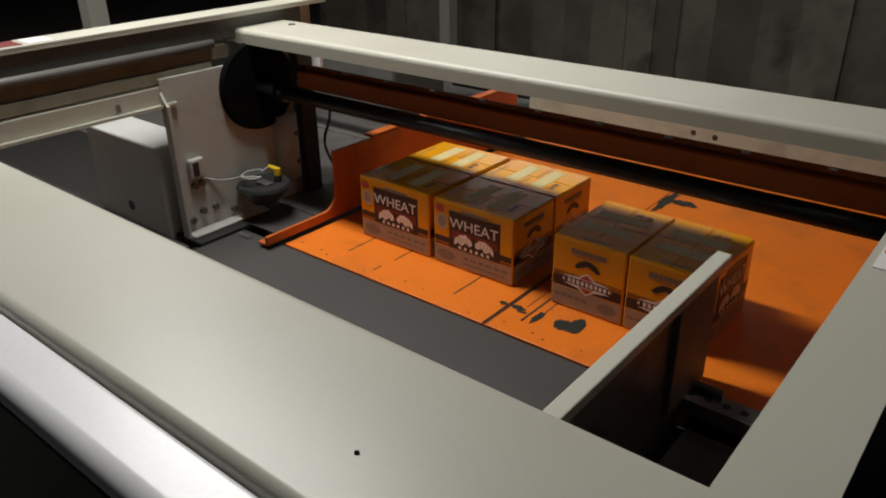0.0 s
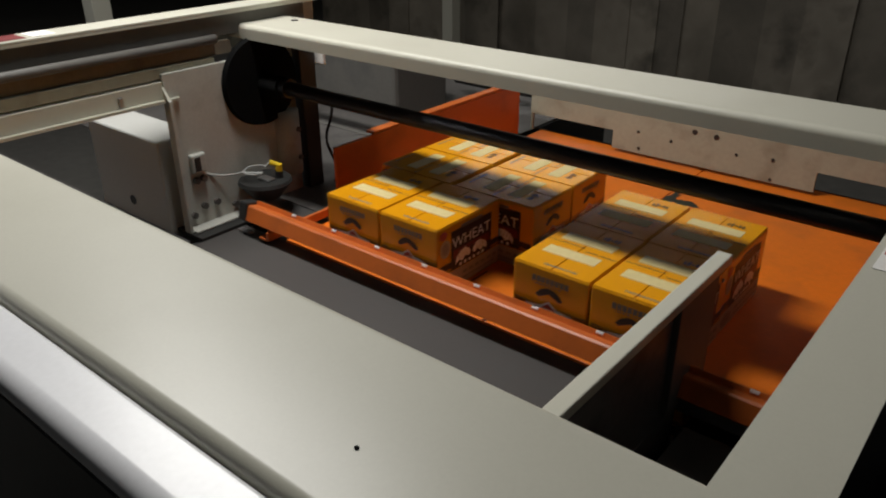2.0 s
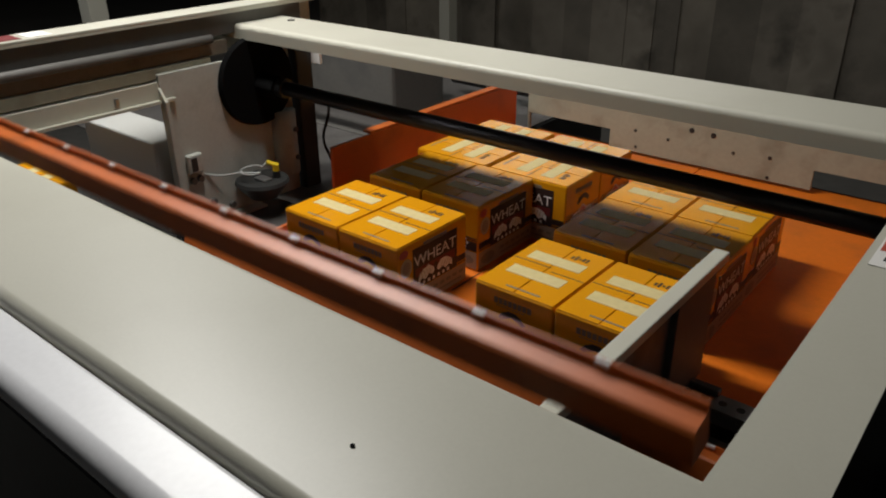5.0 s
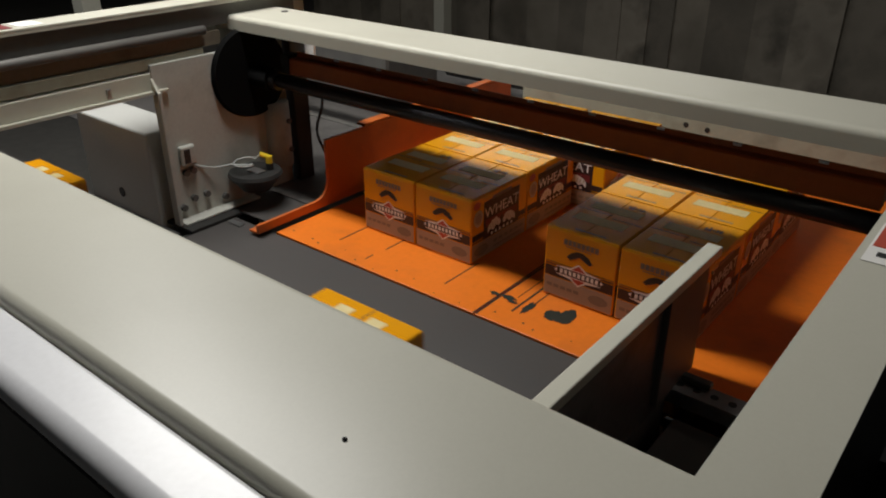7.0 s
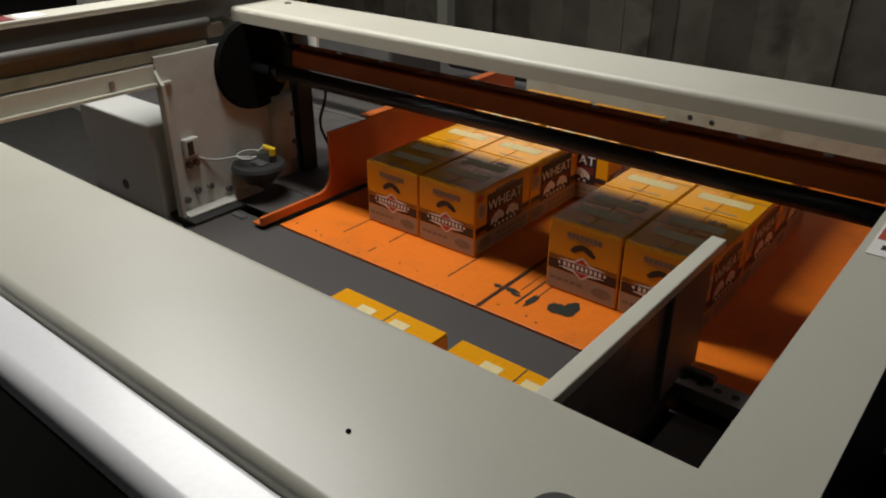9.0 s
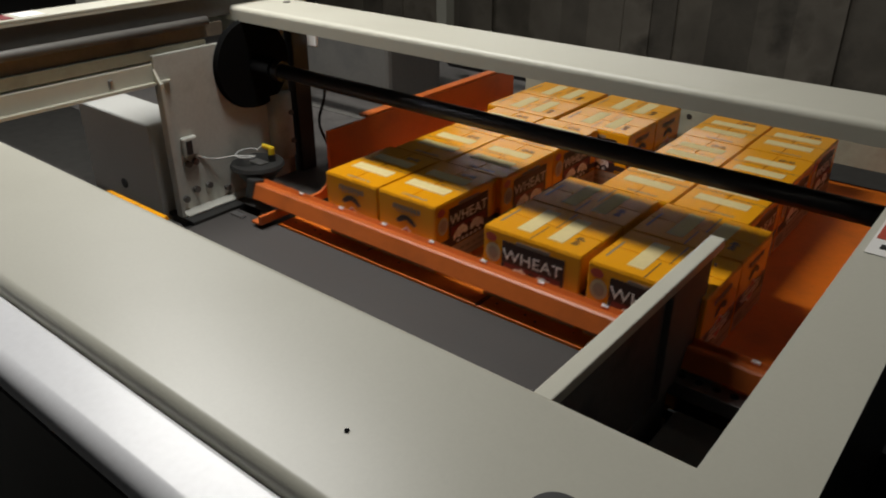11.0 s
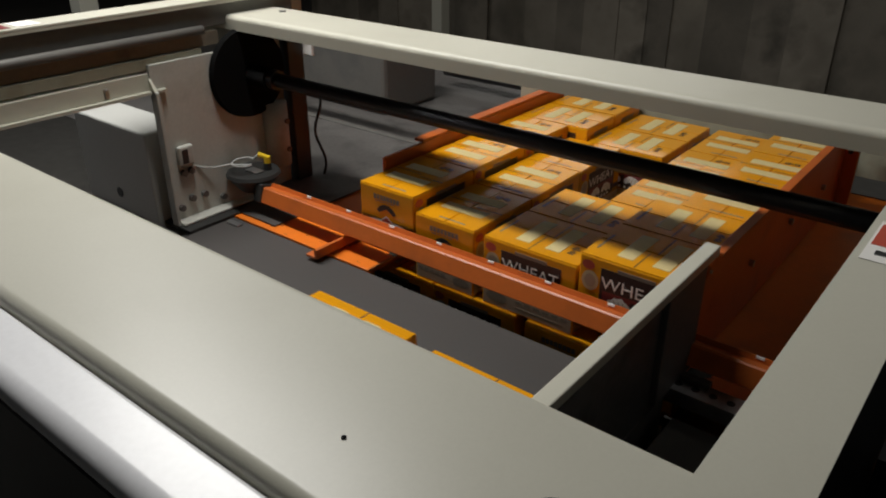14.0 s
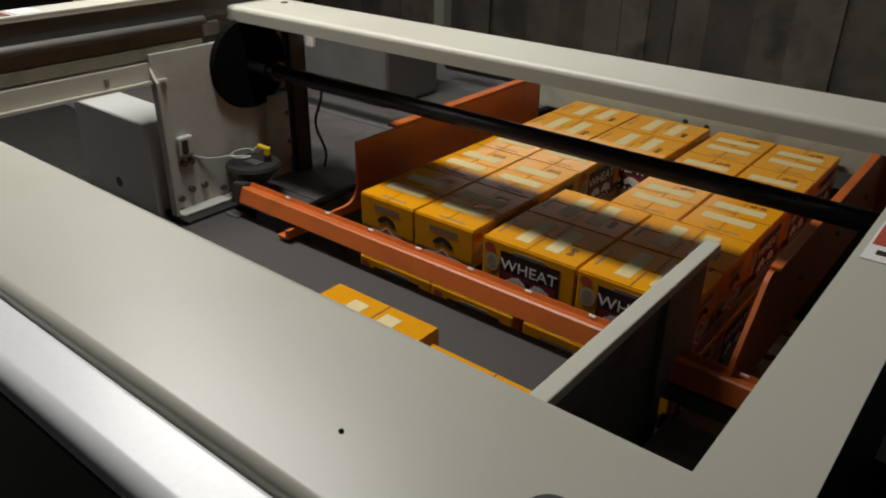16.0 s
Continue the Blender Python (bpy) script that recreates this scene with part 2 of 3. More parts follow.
def cross_beam():
    """The beam over the sweep."""
    t = thing("cross_beam", "beige enamelled steel cross beam with folded edges", "machine beam")
    y0, y1, zt, zb = 0.04, 0.236, TOP, TOP - 0.042
    r = 0.014
    pts = [(y0, zb)] + arc(y0 + r, zt - r, r, 180, 90, 8) + arc(y1 - r, zt - r, r, 90, 0, 5) + [(y1, zb)]
    inner = [(y + (0.003 if y < 0.14 else -0.003), z - (0.003 if z > zb else 0)) for y, z in pts[::-1]]
    part("top_sheet", profile_x(pts + inner, -0.655, 1.6), BEIGE, t)
    # black core added to soak up bounce and deepen the beam's shadow
    part("inner_core", boxed(-0.65, 1.595, y0 + 0.005, y1 - 0.005, zb + 0.005, zt - 0.006), PITCH, t, "black filler added to soak up light bounced under the beam")
    bm = bmesh.new()
    rod(bm, (-0.49, 0.18, zt - 0.001), (-0.49, 0.18, zt + 0.003), 0.011, n=16)
    part("bolt_head", bm, DIRTY, t)
    return t


cross_beam()


def left_beam():
    t = thing("left_beam", "beige channel beam with a guide tube and brown wear strip", "machine beam")
    x = -0.565
    far = 0.4
    part("upper_channel", box(box(boxed(x - 0.10, x - 0.008, -1.3, far, 1.325, 1.333, bevel=0.002), x - 0.02, x - 0.008, -1.3, far, 1.318, 1.325), x - 0.10, x - 0.09, -1.3, far, 1.2, 1.325), BEIGE, t)
    # web and guide tube in a darker grey than the beige channel
    part("channel_web", boxed(x - 0.03, x - 0.022, -1.3, far - 0.1, 1.258, 1.318), DULL, t, "dull grey recessed web")
    bm = bmesh.new()
    rod(bm, (x, -1.3, 1.256), (x, -0.06, 1.256), 0.013, n=16)
    part("guide_tube", bm, DULL, t, "dull grey guide tube", smooth=True)
    part("lower_web", boxed(x - 0.03, x - 0.012, -1.3, 0.0, 1.207, 1.245), BROWN, t, "brown stained web")
    part("wear_strip", boxed(x - 0.03, x - 0.002, -1.3, -0.07, 1.173, 1.206, bevel=0.003), OLIVE, t, "stained olive beige wear strip")
    part("lower_rail", box(boxed(x - 0.05, x + 0.004, -1.3, -0.215, 1.118, 1.168, bevel=0.003), x + 0.004, x + 0.022, -1.3, -0.215, 1.112, 1.120), BEIGE, t, "beige lower rail")
    for y in (-0.385, -0.75):
        part("rail_clip", boxed(x + 0.004, x + 0.012, y - 0.006, y + 0.006, 1.125, 1.15, bevel=0.002), STEEL, t)
    part("sticker", boxed(x - 0.09, x - 0.02, -0.56, -0.50, 1.3335, 1.3345), WHITE, t, "small white sticker")
    part("sticker_mark", boxed(x - 0.09, x - 0.02, -0.64, -0.575, 1.3335, 1.3345), MAROON, t)
    return t


left_beam()


def side_plate():
    """The upright plate that carries the sweep's shaft."""
    t = thing("side_plate", "dusty beige upright steel plate with bolts and a black drive wheel", "machine plate")
    x = -0.555
    bm = boxed(x - 0.012, x, -0.255, 0.21, BED + 0.006, 1.19, bevel=0.003)
    part("plate", bm, DUSTY, t)
    part("edge_flange", boxed(x, x + 0.03, -0.262, -0.25, BED + 0.006, 1.12, bevel=0.003), DUSTY, t)
    part("foot_flange", boxed(x, x + 0.045, -0.25, 0.03, BED + 0.006, BED + 0.014, bevel=0.003), DUSTY, t)
    bm = bmesh.new()
    v = [bm.verts.new(p) for p in ((x + 0.001, -0.262, 1.155), (x + 0.03, -0.262, 1.115), (x + 0.001, -0.262, 1.06), (x + 0.001, -0.254, 1.155), (x + 0.03, -0.254, 1.115), (x + 0.001, -0.254, 1.06))]
    bm.faces.new(v[:3]), bm.faces.new(v[5:2:-1])
    for i in range(3):
        bm.faces.new((v[i], v[i + 3], v[(i + 1) % 3 + 3], v[(i + 1) % 3]))
    bmesh.ops.recalc_face_normals(bm, faces=bm.faces)
    part("gusset", bm, BEIGE, t)
    # bulged column with two bolts
    bm = bmesh.new()
    rod(bm, (x + 0.008, 0.155, 0.79), (x + 0.008, 0.155, 1.0), 0.042, n=24)
    part("column", bm, DUSTY, t, smooth=True)
    for z in (0.845, 0.94):
        bm = bmesh.new()
        rod(bm, (x + 0.046, 0.168, z), (x + 0.056, 0.168, z), 0.009, n=6)
        part("column_bolt", bm, DIRTY, t)
    part("dark_post", boxed(x - 0.02, x + 0.03, 0.215, 0.28, BED + 0.008, 1.22, bevel=0.004), BLACK, t, "dark oily post")
    for y, z in ((-0.225, 0.755), (-0.185, 0.775), (-0.14, 0.775), (-0.075, 0.745), (-0.2, 0.86), (-0.175, 0.862)):
        bm = bmesh.new()
        rod(bm, (x, y, z), (x + 0.012, y, z), 0.011, n=6)
        part("bolt_head", bm, DIRTY, t)
    bm = bmesh.new()
    rod(bm, (x + 0.001, 0.07, 1.11), (x + 0.02, 0.07, 1.11), 0.138, 0.134, n=48)
    w = part("drive_wheel", bm, PITCH, t, "matt black drive wheel")
    bm = bmesh.new()
    rod(bm, (x + 0.02, 0.085, 1.10), (x + 0.10, 0.085, 1.10), 0.035, n=24)
    part("wheel_hub", bm, PITCH, w)
    # slot bracket with cable
    bm = bmesh.new()
    box(bm, x, x + 0.02, -0.215, -0.165, 0.885, 0.945, bevel=0.006)
    part("cable_bracket", bm, DUSTY, t)
    bm = bmesh.new()
    box(bm, x + 0.019, x + 0.0215, -0.207, -0.187, 0.893, 0.935)
    part("bracket_slot", bm, BLACK, t)
    return t


side_plate()


def sensor():
    t = thing("sensor_bracket", "round black sensor bracket with a yellow plug and grey cable", "sensor")
    x, y, z = -0.485, 0.0, 0.785
    bm = bmesh.new()
    rod(bm, (x, y, z - 0.02), (x, y, z + 0.03), 0.045, 0.085, n=32)
    rod(bm, (x, y, z + 0.03), (x, y, z + 0.04), 0.085, 0.080, n=32)
    box(bm, x - 0.075, x - 0.03, y - 0.02, y + 0.02, z - 0.02, z + 0.02, bevel=0.004)
    part("bracket", bm, BLACK, t, smooth=False)
    part("clamp_plate", boxed(x - 0.015, x + 0.04, y - 0.02, y + 0.012, z + 0.0405, z + 0.046, bevel=0.002), STEEL, t)
    bm = bmesh.new()
    rod(bm, (x + 0.03, y + 0.035, z + 0.04), (x + 0.03, y + 0.035, z + 0.062), 0.012, n=14)
    p = part("socket", bm, BLACK, t)
    bm = bmesh.new()
    rod(bm, (x + 0.03, y + 0.035, z + 0.062), (x + 0.03, y + 0.035, z + 0.084), 0.011, n=14)
    rod(bm, (x + 0.03, y + 0.035, z + 0.08), (x + 0.012, y + 0.015, z + 0.092), 0.008, n=12)
    part("plug", bm, PLUG, p, "yellow plastic plug")
    loop = [(x + 0.012, y + 0.015, z + 0.09)]
    for i in range(1, 15):
        a = radians(20 + 26 * i)
        loop.append((x - 0.015 + 0.030 * math.cos(a), y - 0.025 + 0.034 * math.sin(a), z + 0.078 - 0.001 * i))
    for i in range(1, 12):
        s = i / 11
        loop.append((x - 0.03 - 0.06 * s, y - 0.05 - 0.155 * s, z + 0.07 - 0.02 * math.sin(s * math.pi) + 0.045 * s))
    part("cable", swept(loop, 0.0032), CABLE, t, "thin grey cable", smooth=True)
    return t


sensor()


def shaft():
    t = thing("drive_shaft", "blackened round steel drive shaft across the machine", "shaft")
    bm = bmesh.new()
    rod(bm, (-0.46, 0.09, 1.10), (1.60, 0.09, 1.10), 0.0215, n=28)
    part("shaft_bar", bm, SHAFT, t, smooth=True)
    bm = bmesh.new()
    rod(bm, (-0.455, 0.09, 1.10), (-0.43, 0.09, 1.10), 0.03, n=24)
    part("collar", bm, SHAFT, t, smooth=False)
    return t


shaft()


def cabinet():
    t = thing("control_box", "light grey enamelled steel box beside the frame", "machine box")
    part("body", boxed(-1.0, -0.60, -0.28, -0.14, 0.0, 0.99, bevel=0.006), GREYBOX, t)
    bm = bmesh.new()
    rod(bm, (-0.80, -0.282, 0.76), (-0.80, -0.276, 0.76), 0.016, n=18)
    part("hole", bm, BLACK, t)
    return t


cabinet()


# ---- bed, strip plates and stops ----
def slide_deck():
    t = thing("slide_deck", "flat dark grey plastic slide deck for the cartons", "deck")
    part("deck_plate", boxed(-0.47, 0.935, -1.1, -0.103, BED - 0.02, BED - 0.002, bevel=0.002), DECK, t)
    part("deck_end", boxed(-0.5, -0.472, -1.1, -0.02, BED - 0.12, BED - 0.012), BLACK, t)
    part("edge_shim", boxed(-0.455, -0.40, -0.145, -0.125, BED - 0.002, BED + 0.004, bevel=0.001), STEEL, t)
    part("left_apron", boxed(-0.62, -0.31, -0.075, 0.09, BED + 0.002, BED + 0.006), DECK, t)
    part("apron_lip", boxed(-0.62, -0.472, -0.26, -0.075, BED - 0.004, BED + 0.006), BLACK, t)
    return t


slide_deck()


def divider():
    t = thing("lane_stop", "beige capped lane stop plate with a grey steel end post", "lane stop")
    part("cap", boxed(0.936, 0.968, -1.0, 0.036, 0.978, 1.0, bevel=0.003), BEIGE, t)
    part("stop_plate", boxed(0.944, 0.952, -1.0, 0.02, 0.715, 0.978), DIRTY, t, "oily dark plate")
    part("end_post", boxed(0.940, 0.966, -0.195, -0.018, 0.735, 0.978, bevel=0.002), DULL, t, "dull grey end post")
    bm = bmesh.new()
    rod(bm, (0.966, 0.0, 0.955), (0.97, 0.0, 0.955), 0.004, n=10)
    part("rivet", bm, STEEL, t)
    return t


divider()


def perforated_angle():
    t = thing("perforated_angle", "perforated galvanised steel angle bar beside the slide deck", "angle bar")
    bm = bmesh.new()
    y0, y1, z = -0.124, -0.070, 0.740
    box(bm, 0.953, 1.30, y0, y1, z - 0.004, z, bevel=0.001)
    box(bm, 0.953, 1.30, y0, y0 + 0.004, z - 0.034, z - 0.004)
    part("angle", bm, STEEL, t)
    for i in range(9):
        bm = bmesh.new()
        rod(bm, (0.972 + i * 0.036, (y0 + y1) / 2, z - 0.001), (0.972 + i * 0.036, (y0 + y1) / 2, z + 0.0008), 0.0085, n=14)
        part("hole", bm, BLACK, t)
    part("lug", boxed(0.968, 1.03, -0.085, -0.066, z, z + 0.014, bevel=0.003), DIRTY, t)
    return t


perforated_angle()


def pit():
    t = thing("pit_tray", "dark oily drip tray below the lane stop", "tray")
    part("tray", boxed(0.96, 1.6, -1.1, -0.12, 0.38, 0.40), DIRTY, t)
    part("cover_plate", boxed(0.987, 1.30, -0.60, -0.144, 0.684, 0.690, bevel=0.002), DULL, t, "dark grey cover plate")
    part("side_wall", boxed(0.945, 0.953, -1.0, -0.118, 0.40, 0.714), DIRTY, t)
    part("end_wall", boxed(0.96, 1.6, -0.118, -0.11, 0.3, 0.66), BLACK, t)
    part("lower_box", boxed(1.00, 1.29, -0.58, -0.16, 0.40, 0.684), BLACK, t)
    return t


pit()


def strip_plate(name, x0, x1, marks):
    """A sliding floor plate; its own origin stays at the bed's level."""
    t = thing(name, "worn orange enamelled sliding floor plate with grooves and grease marks", "floor plate", group="sliding floor plates")
    part("plate", boxed(x0, x1, -0.097, 1.30, BED - 0.014, BED, bevel=0.0015), ORANGE_FLOOR, t)
    for (a, b, y0, y1) in marks:
        part("groove", boxed(a, b, y0, y1, BED, BED + 0.0006), GREASE, t, "black worn groove")
    rng = random.Random(5)
    for k in range(int((x1 - x0) / 0.07)):
        bm = bmesh.new()
        x, y = x0 + 0.03 + 0.07 * k + rng.uniform(-0.02, 0.02), -0.08 + rng.uniform(-0.006, 0.03)
        rod(bm, (x, y, BED), (x, y, BED + 0.0006), rng.uniform(0.0015, 0.0035), n=8)
        part("screw", bm, GREASE, t)
    return t


def blot(bm, cx, cy, rx, ry, seed, n=26, jag=0.35):
    rng = random.Random(seed)
    c = bm.verts.new((cx, cy, BED + 0.0006 + seed * 0.0001))
    ring = []
    for i in range(n):
        a = i * math.tau / n
        k = 1 + rng.uniform(-jag, jag)
        ring.append(bm.verts.new((cx + rx * k * math.cos(a), cy + ry * k * math.sin(a), BED + 0.0006 + seed * 0.0001)))
    for i in range(n):
        bm.faces.new((c, ring[i], ring[(i + 1) % n]))


plate_left = strip_plate("strip_plate", -0.285, 0.447, [(-0.101, -0.097, -0.016, 0.13), (0.040, 0.044, -0.056, -0.025), (0.046, 0.050, 0.022, 0.12), (0.300, 0.304, -0.027, 0.12), (-0.01, -0.007, 0.25, 0.7), (0.443, 0.447, -0.096, 0.30)])
plate_right = strip_plate("strip_plate", 0.450, 1.30, [(0.450, 0.455, -0.095, 0.30), (0.489, 0.4915, 0.035, 0.17), (0.512, 0.518, -0.030, 0.13), (0.540, 0.543, 0.03, 0.12)])
for k, (plate, cx, cy, rx, ry, jag) in enumerate(((plate_right, 0.610, 0.016, 0.028, 0.024, 0.14), (plate_right, 0.634, 0.030, 0.022, 0.036, 0.12), (plate_right, 0.538, 0.006, 0.010, 0.030, 0.25), (plate_right, 0.474, 0.018, 0.020, 0.010, 0.3), (plate_right, 0.494, 0.006, 0.016, 0.006, 0.3),
                                               (plate_left, 0.432, 0.014, 0.014, 0.008, 0.3), (plate_right, 0.470, 0.90, 0.018, 0.10, 0.3), (plate_right, 0.520, 0.91, 0.045, 0.022, 0.3))):
    bm = bmesh.new()
    blot(bm, cx, cy, rx, ry, 3 + k, jag=jag)
    part("grease_blot", bm, GREASE, plate, "black grease blot")


def guide(name, side):
    """A side guide whose inner face lies at x = 0, the plate reaching away on one side; its front end runs out low in a curve."""
    t = thing(name, "orange enamelled side guide plate that squares the carton layer", "side guide", group="side guides")
    o = -1 if side < 0 else 1
    zb = BED + 0.012
    if side < 0:
        top, tail, flange = 0.93, 0.13, 0.035
        outline = [(-0.155, zb), (-0.155, zb + 0.026), (0.07, zb + 0.026)] + arc(0.07, zb + 0.086, 0.06, 270, 360, 7)[1:] + [(tail, top)]
    else:
        top, tail, flange = 0.968, 0.04, 0.022
        outline = [(-0.10, zb), (-0.10, 0.80), (-0.085, 0.835), (-0.03, 0.895), (0.02, 0.955), (tail, top)]
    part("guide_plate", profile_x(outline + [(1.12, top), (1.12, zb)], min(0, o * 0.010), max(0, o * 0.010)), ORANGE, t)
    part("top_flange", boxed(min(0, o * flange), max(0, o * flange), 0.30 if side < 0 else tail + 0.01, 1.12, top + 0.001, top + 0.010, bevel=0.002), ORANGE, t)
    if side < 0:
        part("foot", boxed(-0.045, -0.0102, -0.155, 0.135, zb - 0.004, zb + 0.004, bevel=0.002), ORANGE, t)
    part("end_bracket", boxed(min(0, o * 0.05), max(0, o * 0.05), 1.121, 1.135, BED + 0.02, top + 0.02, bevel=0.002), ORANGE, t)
    for y in (0.3, 0.6, 0.9):
        bm = bmesh.new()
        rod(bm, (o * 0.010, y, 0.85), (o * 0.020, y, 0.85), 0.009, n=6)
        part("bolt_head", bm, STEEL, t)
    bm = bmesh.new()
    rod(bm, (o * 0.025, 1.1195, 0.90), (o * 0.025, 1.1215, 0.90), 0.008, n=12)
    part("bolt_hole", bm, BLACK, t)
    return t


guide_left = guide("side_guide", -1)
guide_right = guide("side_guide", 1)


def backstop():
    t = thing("back_stop", "beige enamelled back stop plate with drilled holes", "back stop")
    y = 1.235
    bm = bmesh.new()
    for x0, x1, z0, z1 in ((-0.30, 1.6, 0.79, 1.0), (-0.30, -0.29, 0.72, 0.79), (0.08, 0.83, 0.72, 0.79)):
        box(bm, x0, x1, y, y + 0.012, z0, z1)
    part("plate", bm, OLIVE, t)
    for x, z, r in ((0.402, 0.845, 0.010), (0.482, 0.841, 0.010), (0.185, 0.803, 0.006), (0.192, 0.740, 0.006), (0.317, 0.793, 0.006), (0.560, 0.793, 0.006), (0.685, 0.801, 0.007), (0.687, 0.731, 0.006), (0.2, 0.9, 0.005)):
        bm = bmesh.new()
        rod(bm, (x, y - 0.0015, z), (x, y + 0.001, z), r, n=14)
        part("hole", bm, BLACK, t)
    return t


backstop()


def rear_conveyor():
    t = thing("rear_frame", "dark oily rear frame with a grey motor box", "machine frame")
    part("rear_deck", boxed(-2.2, -0.31, 0.092, 1.9, BED + 0.002, BED + 0.008), DIRTY, t)
    part("rear_apron", boxed(-2.2, -0.3, 1.31, 1.9, 0.1, BED), BLACK, t)
    part("grey_box", boxed(-1.5, -0.80, 0.95, 1.3, BED + 0.008, 0.98, bevel=0.02), DULL, t, "grey motor box")
    part("white_bracket", boxed(-0.545, -0.49, 0.283, 0.295, 1.13, 1.235, bevel=0.003), WHITE, t, "white bracket")
    part("white_bar", boxed(-1.3, -0.55, 0.62, 0.67, 1.10, 1.135, bevel=0.003), WHITE, t, "white rail")
    bm = bmesh.new()
    rod(bm, (-0.9, 1.5, 0.80), (1.6, 1.5, 0.80), 0.03, n=20)
    part("rear_roller", bm, SHAFT, t, smooth=True)
    part("lower_panel", boxed(-1.4, -0.42, 0.75, 0.78, 0.45, 0.72, bevel=0.003), DULL, t, "grey lower panel")
    cab = [(-0.50, 0.30, 1.02 - 0.02 * i - 0.0) for i in range(16)]
    cab = [(x + 0.012 * math.sin(i * 0.6), y + 0.01 * math.cos(i * 0.5), z) for i, (x, y, z) in enumerate(cab)]
    part("hanging_cable", swept(cab, 0.005), BLACK, t, smooth=True)
    return t


rear_conveyor()


def well_frame():
    t = thing("well_frame", "dark steel walls of the stacking well", "machine frame")
    part("side_wall", boxed(1.305, 1.317, -0.1, 1.3, 0.0, BED - 0.03), DIRTY, t)
    part("back_wall", boxed(-0.29, 1.3, 1.305, 1.309, 0.0, BED), DIRTY, t)
    part("side_wall", boxed(-0.37, -0.358, 0.1, 1.3, 0.0, 0.66), DIRTY, t)
    bm = boxed(1.341, 2.32, -0.13, 1.34, 0.77, 0.775)
    box(bm, 1.341, 2.32, -0.135, -0.13, 0.0, 0.775)
    box(bm, 2.315, 2.32, -0.13, 1.34, 0.0, 0.77)
    part("plate_housing", bm, BLACK, t, "black sheet housing for the sliding plates")
    return t


well_frame()


# ---- hall beyond the machine ----
def curtain():
    t = thing("strip_curtain", "dark grey hanging plastic strip curtain", "curtain")
    rng = random.Random(11)
    x = -6.0
    while x < 5.0:
        w = rng.uniform(0.25, 0.5)
        d = rng.uniform(0, 0.06)
        part("strip", boxed(x, x + w, 5.2 + d, 5.21 + d, 0.0, 4.3), CURTAIN, t)
        x += w - 0.03
    return t


curtain()


def post(x, y):
    t = thing("frame_post", "pale beige square steel post", "post")
    part("column", boxed(x, x + 0.12, y, y + 0.12, 0, 3.2, bevel=0.004), BEIGE, t)
    part("base_plate", boxed(x - 0.04, x + 0.16, y - 0.04, y + 0.16, 0, 0.012), BEIGE, t)
    return t


post(-3.45, 0.98)
post(-3.35, 4.35)


# ---- cartons ----
L, W, H = 0.268, 0.198, 0.190
DRAWN = 0.212    # height in which the carton's print is laid out


def flat(bm, axis, at, a0, a1, b0, b1, mat, proud=0.0006):
    """A thin printed patch on a carton's face. axis: the face's outward axis and sign."""
    s = 1 if axis[0] == "+" else -1
    lo, hi = (at, at + proud) if s > 0 else (at - proud, at)
    if axis[1] == "y":
        box(bm, a0, a1, lo, hi, b0, b1, mat=mat)
    elif axis[1] == "x":
        box(bm, lo, hi, a0, a1, b0, b1, mat=mat)
    else:
        box(bm, a0, a1, b0, b1, lo, hi, mat=mat)


def disc(bm, axis, at, a, b, ra, rb, mat, proud=0.0008, n=20):
    s = 1 if axis[0] == "+" else -1
    ring = []
    for i in range(n):
        u, v = a + ra * math.cos(i * math.tau / n), b + rb * math.sin(i * math.tau / n)
        d = at + s * proud
        ring.append(bm.verts.new((u, d, v) if axis[1] == "y" else (d, u, v) if axis[1] == "x" else (u, v, d)))
    f = bm.faces.new(ring)
    f.material_index = mat
    f.normal_update()
    want = Vector((s if axis[1] == "x" else 0, s if axis[1] == "y" else 0, s if axis[1] == "z" else 0))
    if f.normal.dot(want) < 0:
        f.normal_flip()


def patch(bm, axis, at, pts, mat, proud=0.001):
    s = 1 if axis[0] == "+" else -1
    d = at + s * proud
    f = bm.faces.new([bm.verts.new((u, d, v) if axis[1] == "y" else (d, u, v)) for u, v in pts])
    f.material_index = mat
    f.normal_update()
    if (f.normal.y if axis[1] == "y" else f.normal.x) * s < 0:
        f.normal_flip()


INKS = [YELLOW, KRAFT, INK, MAROON, RED, CREAM, WHITE, SLATE, MEDAL, BLACK]
Y_, K_, I_, M_, R_, C_, WH, S_, ME, B_ = range(10)


def wordmark():
    cu = bpy.data.curves.new("wordmark", "FONT")
    cu.body, cu.size, cu.align_x, cu.extrude = "WHEAT", 0.046, "CENTER", 0.0003
    ob = bpy.data.objects.new("wordmark", cu)
    scene.collection.objects.link(ob)
    bpy.context.view_layer.update()
    me = bpy.data.meshes.new_from_object(ob.evaluated_get(bpy.context.evaluated_depsgraph_get()))
    bpy.data.objects.remove(ob)
    me.materials.clear()
    me.materials.append(WHITE)
    return me


WORD = wordmark()


